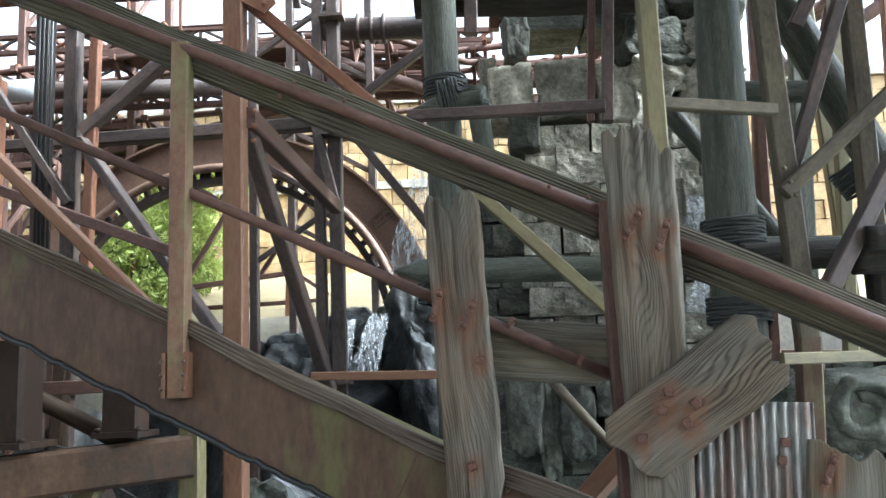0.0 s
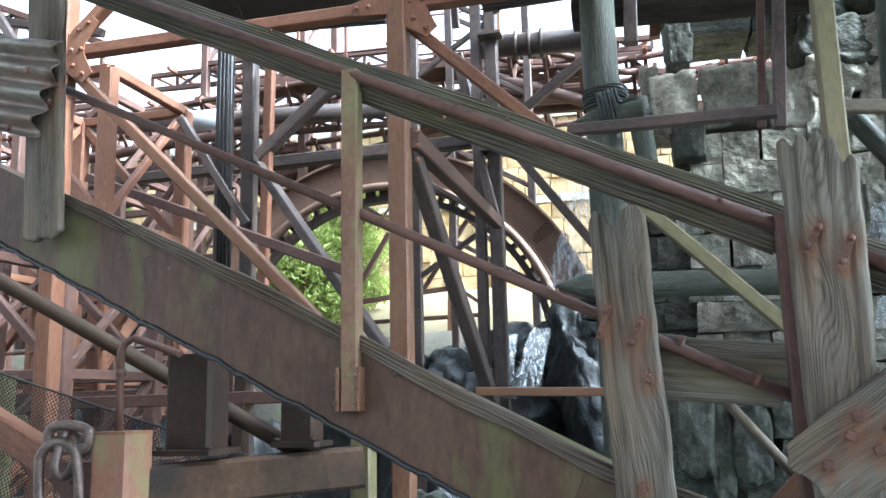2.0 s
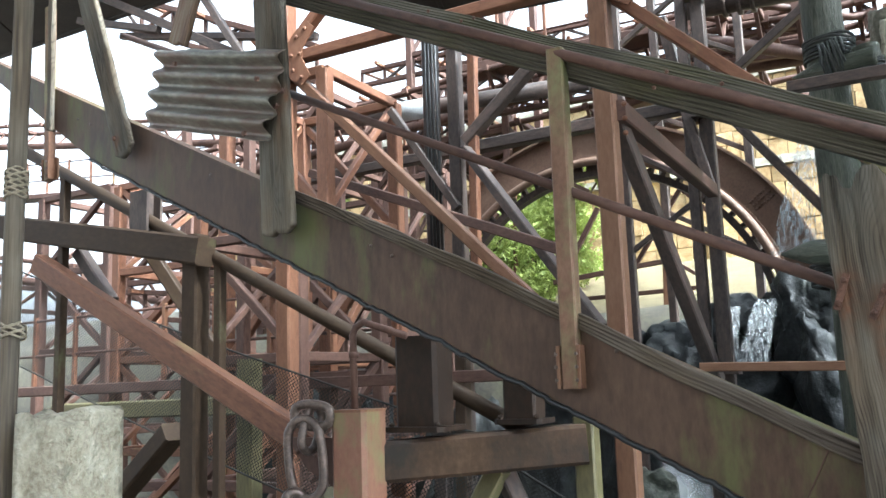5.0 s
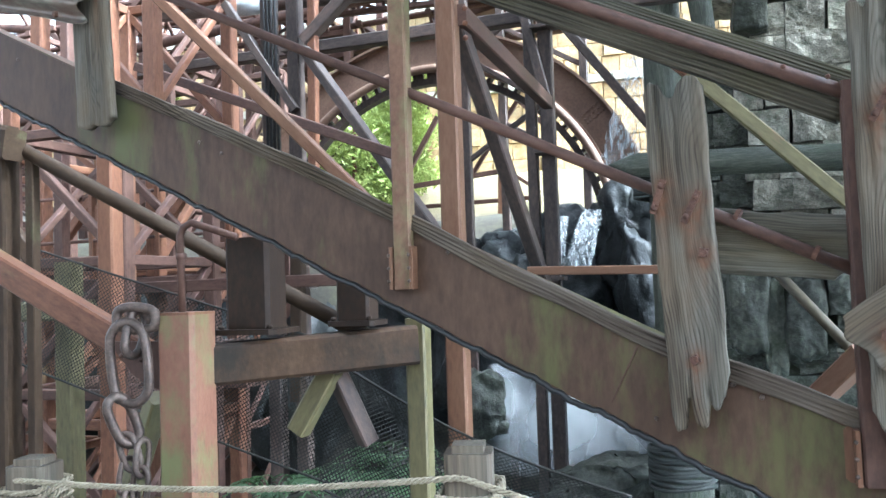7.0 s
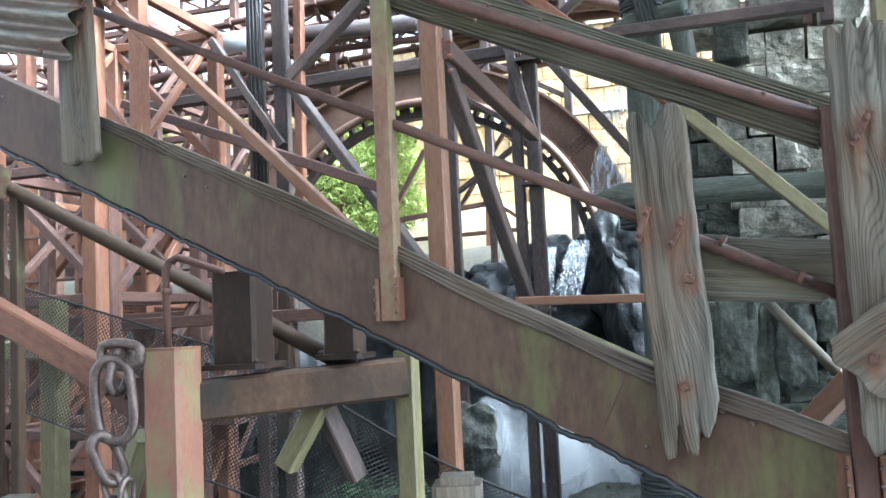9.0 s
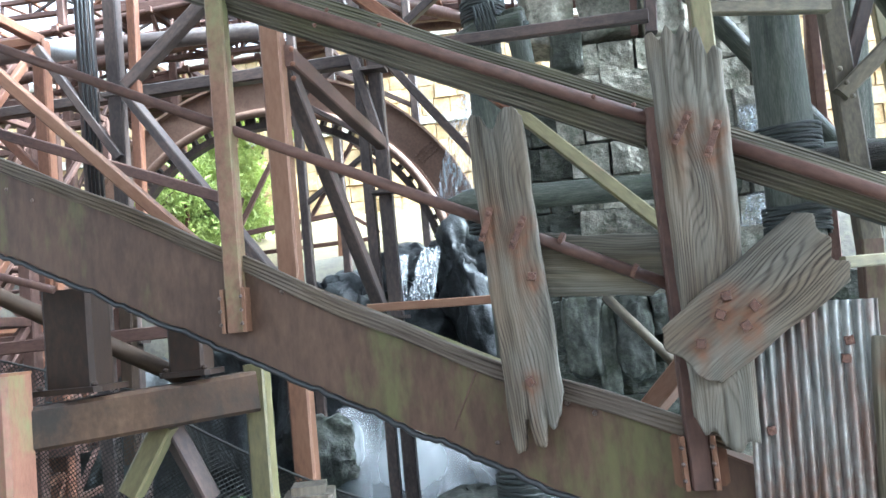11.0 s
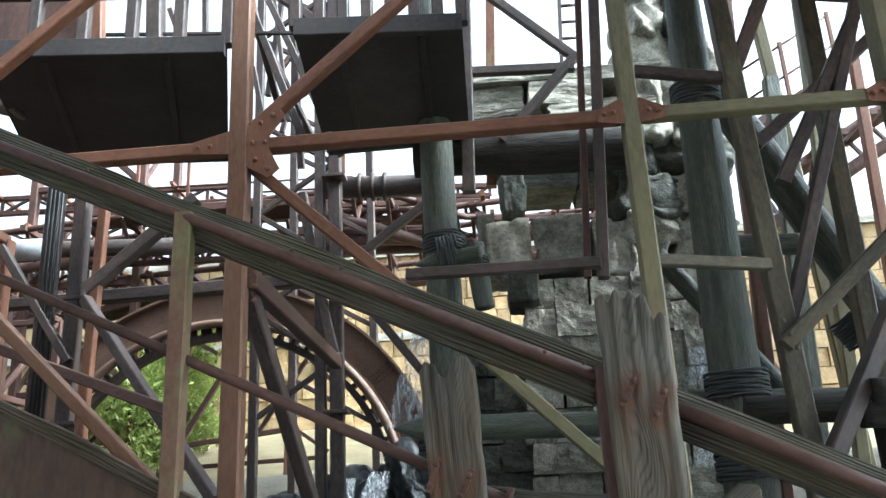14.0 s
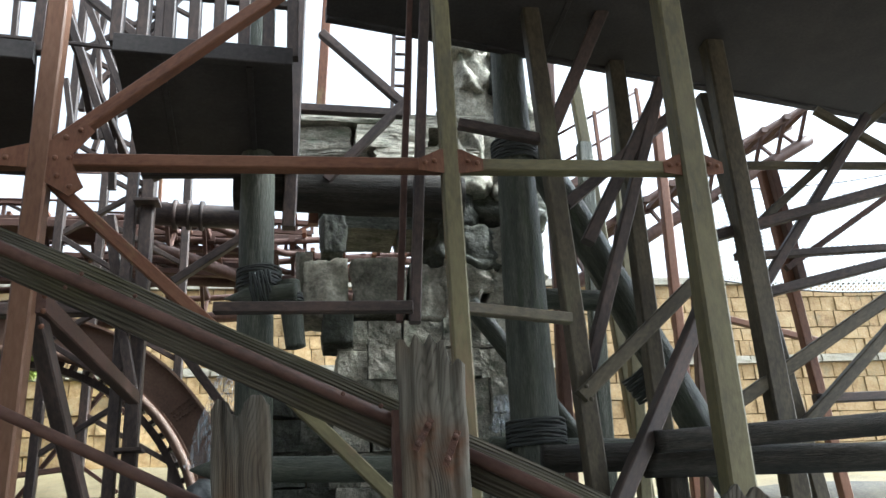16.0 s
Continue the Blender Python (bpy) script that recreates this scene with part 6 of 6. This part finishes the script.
# ---- structure on the far side of the temple ----
def right_tower():
    th = thing("grey_steel_tower", (2.161, 6.600, 0.282), "grey-brown steel tower with heavy crossing braces", "steel tower", "steel towers")
    a, b = (2.266, 6.600, 3.939), (2.321, 6.600, 2.086)
    beam(th, "column", lerp(a, b, 2.3), lerp(a, b, -3.2), 0.155, 0.15, GREYSTEEL)
    beam(th, "brace", (2.237, 6.500, 2.830), (3.463, 6.500, 3.877), 0.12, 0.11, GREYSTEEL)
    beam(th, "brace", (2.368, 6.400, 1.985), (3.441, 6.600, 3.651), 0.13, 0.12, DARK)
    beam(th, "brace", (2.373, 6.700, 3.037), (3.445, 6.800, 5.830), 0.10, 0.10, DARK)
    beam(th, "brace", (2.244, 6.600, 5.113), (3.292, 6.600, 7.260), 0.13, 0.12, DARK)
    beam(th, "brace", (1.478, 6.700, 5.278), (2.251, 6.600, 5.070), 0.09, 0.09, DARK)
    beam(th, "brace", (2.543, 6.800, 4.206), (3.386, 6.800, 5.665), 0.12, 0.11, DARK)
    beam(th, "brace", (2.392, 6.800, 4.557), (3.652, 6.800, 5.592), 0.10, 0.10, DARK)
    for k in range(3):
        bolt(th, Vector((2.231, 6.420, 2.916)) + Vector((0.03 * k, 0, 0.08 - 0.1 * k)), 0.02, (0, -1, 0), 0, GREYSTEEL)
    e, f = (3.241, 7.400, 4.160), (3.207, 7.400, 2.002)
    beam(th, "column", lerp(e, f, 2.0), lerp(e, f, -3.0), 0.16, 0.16, GREYSTEEL)
    return th


def right_frame():
    th = thing("green_steel_tower", (4.043, 7.000, 1.943), "algae-tinted steel tower with tube braces", "steel tower", "steel towers")
    a, b = (4.138, 7.000, 5.909), (4.115, 7.000, 2.624)
    beam(th, "column", lerp(a, b, 1.9), lerp(a, b, -0.9), 0.19, 0.18, GREYSTEEL)
    beam(th, "column", lerp((4.311, 7.300, 3.973), (4.429, 7.300, 2.711), 2.2), lerp((4.311, 7.300, 3.973), (4.429, 7.300, 2.711), -1.6), 0.14, 0.14, GREYSTEEL)
    beam(th, "column", lerp((5.391, 8.500, 4.493), (5.455, 8.500, 3.115), 2.0), lerp((5.391, 8.500, 4.493), (5.455, 8.500, 3.115), -0.9), 0.11, 0.11, RED)
    beam(th, "brace", (3.724, 7.000, 2.827), (5.573, 7.000, 3.853), 0.12, 0.11, GREYSTEEL)
    beam(th, "brace", (4.383, 7.100, 2.654), (5.585, 7.100, 3.641), 0.11, 0.10, GREYSTEEL)
    beam(th, "brace", (3.733, 7.100, 4.350), (5.938, 7.100, 4.930), 0.10, 0.10, DARK)
    beam(th, "brace", (4.309, 7.200, 3.939), (5.786, 7.200, 5.739), 0.09, 0.09, DARK)
    beam(th, "brace", (4.368, 7.300, 4.542), (6.411, 7.300, 6.147), 0.08, 0.08, GREYSTEEL)
    beam(th, "brace", (5.311, 7.300, 5.854), (6.282, 7.300, 5.216), 0.08, 0.08, GREYSTEEL)
    beam(th, "cross_beam", (4.503, 7.400, 5.266), (6.500, 7.400, 5.281), 0.07, 0.07, GREYSTEEL)
    beam(th, "cross_beam", (4.086, 7.200, 4.219), (6.082, 7.200, 4.328), 0.07, 0.07, DARK)
    beam(th, "brace", (4.753, 7.500, 4.208), (6.583, 7.500, 5.318), 0.06, 0.06, MAROON)
    beam(th, "brace", (4.177, 7.200, 3.833), (6.062, 7.200, 4.258), 0.09, 0.09, DARK)
    beam(th, "brace", (4.573, 7.200, 2.886), (5.675, 7.200, 2.901), 0.08, 0.08, DARK)
    beam(th, "column", (5.383, 8.400, 5.830), (5.466, 8.400, 4.327), 0.10, 0.10, MAROON)
    return th


def thin_posts():
    th = thing("maroon_frame", (2.837, 9.400, 2.176), "thin maroon and grey steel posts before the wall", "steel frame", "steel towers")
    for a, b, w, m in (((3.037, 9.400, 4.840), (2.974, 9.400, 2.819), 0.11, MAROON), ((3.050, 9.400, 4.997), (2.901, 9.400, 2.888), 0.10, MAROON), ((3.595, 9.200, 4.484), (3.680, 9.200, 2.663), 0.13, GREEN),
                       ((3.308, 9.000, 4.165), (3.240, 9.000, 2.811), 0.16, TEAL), ((3.741, 9.000, 4.690), (3.620, 9.000, 2.737), 0.13, GREEN), ((4.740, 10.000, 5.029), (4.661, 10.000, 3.438), 0.12, RED), ((4.784, 9.600, 4.312), (4.642, 9.600, 3.098), 0.12, BROWN)):
        beam(th, "post", lerp(a, b, 2.2), lerp(a, b, -1.6), w, w, m)
    beam(th, "brace", (2.762, 9.600, 3.945), (3.247, 9.600, 2.890), 0.06, 0.06, PINK)
    beam(th, "brace", (2.711, 9.600, 3.170), (3.144, 9.600, 3.803), 0.06, 0.06, RED)
    beam(th, "brace", (5.391, 10.000, 4.417), (6.626, 10.000, 4.093), 0.08, 0.08, RED)
    beam(th, "cross_beam", (1.890, 9.800, 1.785), (5.196, 9.800, 1.630), 0.09, 0.09, BROWN)
    return th


right_tower()
right_frame()
thin_posts()


def long_logs():
    th = thing("log_barrier", (3.519, 6.800, 2.257), "dark weathered logs laid level across the supports", "log barrier")
    log(th, "cross_log", (2.021, 7.000, 2.443), (3.688, 6.800, 2.382), 0.11, 0.12, BARKLOG, 21)
    log(th, "cross_log", (2.739, 6.400, 2.459), (5.374, 6.200, 2.539), 0.085, 0.09, BARKLOG, 22)
    log(th, "cross_log", (2.706, 6.600, 2.333), (5.452, 6.400, 2.276), 0.11, 0.11, BARKLOG, 23)
    log(th, "upright_log", (2.943, 6.7, -1.3), (2.943, 6.7, 2.473), 0.13, 0.12, BARKLOG, 3)
    return th


long_logs()
net("safety_net", (6.114, 11.000, 6.689), (10.838, 11.000, 7.493), (9.227, 10.000, 4.972), (5.336, 10.000, 4.945), 0.09, 0.012, NET, "pale grey safety net against the sky", 0.2)


def ladder():
    a, b = (1.488, 11.500, 9.914), (1.405, 11.500, 8.491)
    th = thing("steel_ladder", b, "dark steel ladder standing above the slabs", "ladder")
    s = Vector((0.26, 0, 0))
    for k in (0, 1):
        beam(th, "stile", lerp(a, b, 1.4) + s * k, lerp(a, b, -0.5) + s * k, 0.06, 0.05, DARK)
    for k in range(10):
        p = lerp(a, b, 1.3 - k * 0.2)
        beam(th, "rung", p, p + s, 0.05, 0.05, DARK, "tube")
    beam(th, "brace", (0.312, 8.000, 7.079), (1.154, 8.000, 6.233), 0.09, 0.09, DARK)
    beam(th, "brace", (1.154, 8.000, 6.233), (0.353, 8.000, 5.347), 0.10, 0.09, DARK)
    beam(th, "brace", (0.068, 8.000, 6.161), (1.141, 8.000, 6.115), 0.09, 0.09, DARK)
    beam(th, "post", (0.413, 9.500, 8.719), (0.216, 9.500, 5.492), 0.12, 0.12, RED)
    return th


ladder()


# ---- lattice between the decks ----
def deck_tower():
    th = thing("dark_steel_tower", (-2.234, 9.800, 2.037), "dark steel lattice tower rising between the decks", "steel tower", "steel towers")
    x0, x1 = (-2.659, 9.800, 6.897)[0], (-1.715, 9.800, 6.803)[0]
    for x, y in ((x0, 9.8), (x1, 9.8), (x0 + 0.2, 10.8), (x1 + 0.3, 10.8)):
        beam(th, "column", (x, y, -1.3), (x, y, 10.5), 0.10, 0.10, DARK)
    for k in range(12):
        z = 3.0 + 0.62 * k
        p, q = (x0, 9.8, z), (x1, 9.8, z + 0.62)
        if k % 2:
            p, q = (x1, 9.8, z), (x0, 9.8, z + 0.62)
        beam(th, "brace", p, q, 0.06, 0.06, DARK)
        beam(th, "brace", (x0 + 0.2, 10.8, z + 0.62), (x1 + 0.3, 10.8, z), 0.06, 0.06, DARK)
    # hangers and struts in the slot between the two decks
    for a, b, w in (((-1.957, 7.000, 6.549), (-1.434, 7.000, 5.085), 0.07),
                    ((-2.257, 8.600, 7.769), (-1.390, 8.600, 5.625), 0.08),
                    ((-2.213, 8.800, 7.865), (-2.021, 8.800, 6.195), 0.05),
                    ((-1.591, 7.600, 6.266), (-1.268, 7.600, 5.273), 0.05),
                    ((-1.625, 8.400, 7.561), (-1.401, 8.400, 6.379), 0.06),
                    ((-2.014, 7.400, 6.061), (-1.848, 7.400, 5.189), 0.05),
                    ((-2.219, 9.200, 8.187), (-2.381, 9.200, 6.771), 0.07),
                    ((-1.910, 9.400, 7.876), (-2.260, 9.400, 6.371), 0.06),
                    ((-1.631, 9.000, 6.889), (-1.433, 9.000, 5.905), 0.05)):
        beam(th, "strut", a, b, w, w, DARK)
    return th


deck_tower()


def pipe_run():
    th = thing("steel_pipe", (-1.651, 9.400, 5.624), "dark flanged pipe running below the deck", "pipe")
    a, b = Vector((-1.752, 9.400, 5.597)), Vector((-0.486, 9.400, 5.530))
    beam(th, "pipe", a, b, 0.26, 0.26, DARK, "tube")
    for k in (0.33, 0.45, 0.56):
        p = lerp(a, b, k)
        beam(th, "flange", p, p + (b - a).normalized() * 0.04, 0.34, 0.34, DARK, "tube")
    beam(th, "pipe", (-6.994, 9.500, 5.204), (-2.937, 9.500, 5.027), 0.2, 0.2, DARK, "tube")
    beam(th, "sleeve", (-5.718, 9.500, 5.145), (-5.108, 9.500, 5.135), 0.26, 0.26, NET, "tube")
    return th


pipe_run()

# ---- housing and rails above the decks ----
def upper_housing():
    th = thing("deck_housing", (-3.587, 6.600, 5.889), "dark maroon steel housing and posts on the overhead deck", "housing")
    plate(th, "side_panel", ((-7.683, 6.600, 6.291), (-3.237, 6.600, 5.863), (-3.444, 6.600, 8.614), (-8.460, 6.600, 9.283)), 0.05, MAROON)
    plate(th, "side_panel", ((-7.608, 6.620, 7.215), (-5.334, 6.620, 6.572), (-5.477, 6.620, 5.602), (-6.421, 6.620, 5.913), (-7.496, 6.620, 6.473)), 0.05, DARK)
    for a, b, w in (((-8.615, 6.800, 6.651), (-5.705, 6.800, 5.021), 0.10), ((-7.819, 6.900, 5.824), (-4.923, 6.900, 5.144), 0.08), ((-6.382, 6.700, 5.965), (-5.690, 6.700, 4.983), 0.08), ((-5.467, 6.750, 6.025), (-3.884, 6.750, 5.479), 0.22), ((-8.469, 6.800, 6.141), (-7.087, 6.800, 5.697), 0.08)):
        beam(th, "girder", a, b, w, w, DARK)
    beam(th, "edge_post", (-3.127, 6.550, 5.531), (-3.347, 6.550, 8.550), 0.1, 0.1, RED)
    beam(th, "post", (-2.690, 6.700, 5.797), (-2.833, 6.700, 8.634), 0.14, 0.14, DARK)
    for a, b, w in (((-3.189, 6.700, 6.105), (-1.180, 6.700, 5.924), 0.03), ((-2.628, 6.800, 6.384), (-2.438, 6.800, 5.859), 0.05), ((-1.721, 6.800, 6.527), (-1.175, 6.800, 6.034), 0.08), ((-2.314, 6.800, 6.844), (-2.273, 6.800, 5.871), 0.05),
                    ((-2.030, 7.000, 6.960), (-2.152, 9.000, 6.322), 0.07), ((-2.157, 7.500, 6.871), (-1.937, 9.500, 6.362), 0.09), ((-2.032, 8.800, 8.142), (-1.996, 9.300, 5.830), 0.08), ((-1.238, 9.000, 8.362), (-2.153, 9.000, 7.031), 0.06), ((-1.746, 9.000, 6.989), (-1.562, 9.000, 5.940), 0.05)):
        beam(th, "member", a, b, w, w, DARK)
    beam(th, "post", (0.093, 8.000, 7.608), (-0.011, 8.000, 4.831), 0.13, 0.12, DARK)
    return th


upper_housing()
walkway((3.491, 10.500, 6.321), (4.858, 10.500, 7.113), "thin dark catwalk rails against the sky")
track("coaster_track", ((3.671, 11.000, 5.644), (5.317, 11.000, 6.641), (7.756, 11.000, 8.001)), 0.8, "maroon tubular coaster track on a spine beam")
track("coaster_track", ((-2.528, 12.000, 6.190), (-0.501, 12.000, 6.098), (2.001, 12.500, 6.430)), 0.8, "maroon tubular coaster track on a spine beam")

# ---- more lattice under and behind the upper stair ----
tower("steel_tower", -5.4, -4.3, 5.8, 7.0, -1.3, 2.9, 0.12, MAROON, "maroon steel lattice tower under the upper stair", 4)
tower("steel_tower", -8.6, -7.2, 7.6, 9.0, -1.3, 4.2, 0.13, RED, "red-brown steel lattice tower behind the stair", 5, flip=True)
tower("steel_tower", -6.6, -5.6, 9.6, 10.8, -1.3, 4.6, 0.11, MAROON, "maroon steel lattice tower behind the stair", 5)
tower("steel_tower", -11.5, -10.0, 8.6, 10.2, -1.3, 4.6, 0.14, MAROON, "maroon steel lattice tower behind the stair", 5)
walkway((-13.886, 7.500, 1.630), (-4.242, 7.200, 1.689), "low maroon service catwalk below the stair")
walkway((-10.202, 8.500, 0.321), (-4.742, 8.500, 0.606), "low maroon service catwalk below the stair")
track("coaster_track", ((-28.453, 12.000, 6.491), (-14.611, 12.000, 4.172), (-6.705, 12.000, 2.666)), 0.8, "maroon tubular coaster track on a spine beam")
track("coaster_track", ((-26.900, 14.000, 9.614), (-10.362, 14.000, 7.094), (-5.439, 14.000, 5.473)), 0.8, "maroon tubular coaster track on a spine beam")


ra, rb, rz = (-0.16, 8.800, 2.702), (0.58, 8.800, 2.657), 3.25
stone_pillar("temple_pier", (ra[0], 9.0, -1.3), ra[0], rb[0], 8.7, 0.8, -1.3, rz, 71, "dark stone pier beside the temple pillar", (), 0.0, MOSSROCK, (0.24, 0.4), (0.22, 0.4), 0.1)


# ---- carved scrolls on the temple's foot ----
def scroll(at, r, seed, label):
    th = thing("carved_scroll", at, label, "stone carving", "carved scrolls")
    pts = []
    for k in range(60):
        a = k / 59 * 2.6 * math.pi
        rr = r * (1 - 0.26 * a / math.pi * 0.9)
        pts.append(Vector(at) + Vector((math.cos(a) * rr, 0.06, math.sin(a) * rr)))
    bm = tube_path(pts, lambda v: r * (0.36 - 0.16 * v), 12)
    for v in bm.verts:
        v.co += noise.noise_vector(v.co * 7) * r * 0.16
    part("spiral", bm, MOSSROCK, th, "", None, True)
    me = rock_mesh("backing", seed, (r * 2.6, 0.5, r * 2.6), 0.2, 4, 0.85)
    link("backing", me, MOSSROCK, th, "", pose(at[0], at[1] + 0.3, at[2]), True)


scroll((2.579, 6.300, 1.270), 0.22, 41, "grey stone scroll carved at the temple's foot")
scroll((2.445, 6.000, 0.478), 0.26, 42, "grey stone scroll carved at the temple's foot")
for k, (p, size) in enumerate((((0.312, 7.000, 1.306), (0.26, 0.4, 0.6)), ((0.484, 7.100, 1.190), (0.17, 0.35, 0.7)), ((0.684, 7.000, 1.270), (0.27, 0.4, 0.6)), ((0.914, 7.000, 1.412), (0.2, 0.4, 0.3)), ((0.952, 7.100, 1.163), (0.2, 0.35, 0.25)))):
    me = rock_mesh("mossy_stone", 80 + k, size, 0.35, 14, 0.7)
    tagged(link("mossy_stone", me, MOSSROCK, None, "", pose(*p, 0, 0, 4 * k - 8), True), "rounded mossy stone on the temple plinth", "rock")
ra, rb, rz = (0.066, 7.300, 1.109), (1.010, 7.300, 1.037), (0.510, 7.300, 1.541)[2]
stone_pillar("temple_plinth", (ra[0], 7.6, -1.3), ra[0], rb[0], 7.3, 0.8, -1.3, rz, 61, "mossy dark stone plinth of the temple", (), 0.0, MOSSROCK)
ra, rb, rz = (2.167, 7.000, 0.968), (3.373, 7.000, 0.875), (2.661, 7.000, 1.531)[2]
stone_pillar("temple_plinth", (ra[0], 7.4, -1.3), ra[0], rb[0], 7.1, 0.8, -1.3, rz, 67, "mossy dark stone plinth of the temple", (), 0.0, MOSSROCK)


# ---- unseen roof and wall, added above and behind the viewer to shade the stair ----
def unseen_light_blockers():
    bm = bmesh.new()
    # added roof, out of view: blocks sun and overhead sky from the stair
    bmesh.ops.create_cube(bm, size=1, matrix=Matrix.Translation((0, 0.5, 5.75)) @ Matrix.Diagonal((16, 5.8, 0.2, 1)))
    tagged(part("ceiling", bm, BARK, None, "plain unseen timber roof added to shade the stair"), "", "ceiling", "", "structure")
    bm = bmesh.new()
    # added wall, out of view: its height cuts sky light on the foreground
    bmesh.ops.create_cube(bm, size=1, matrix=Matrix.Translation((0, -6.9, 2.2)) @ Matrix.Diagonal((22, 0.2, 4.4, 1)))
    tagged(part("wall_south", bm, PEBBLE, None, "plain unseen plastered wall added to cut sky light from behind"), "", "wall", "", "structure")


unseen_light_blockers()


def rope_pole():
    p = (-2.835, 2.250, 2.162)
    th = thing("timber_pole", (p[0], p[1], 0), "pale timber pole wound with grey rope", "pole")
    log(th, "pole", (p[0] - 0.01, p[1], 0), (p[0] - 0.01, p[1], 3.4), 0.038, 0.036, POSTWOOD, 31)
    t = (-2.843, 2.250, 2.359)
    lashing(th, t, (0, 0, 1), 0.038, 9, ROPE, 0.0065)
    t = (-2.822, 2.250, 1.821)
    lashing(th, t, (0, 0, 1), 0.038, 4, ROPE, 0.0075)


rope_pole()


far_wall()
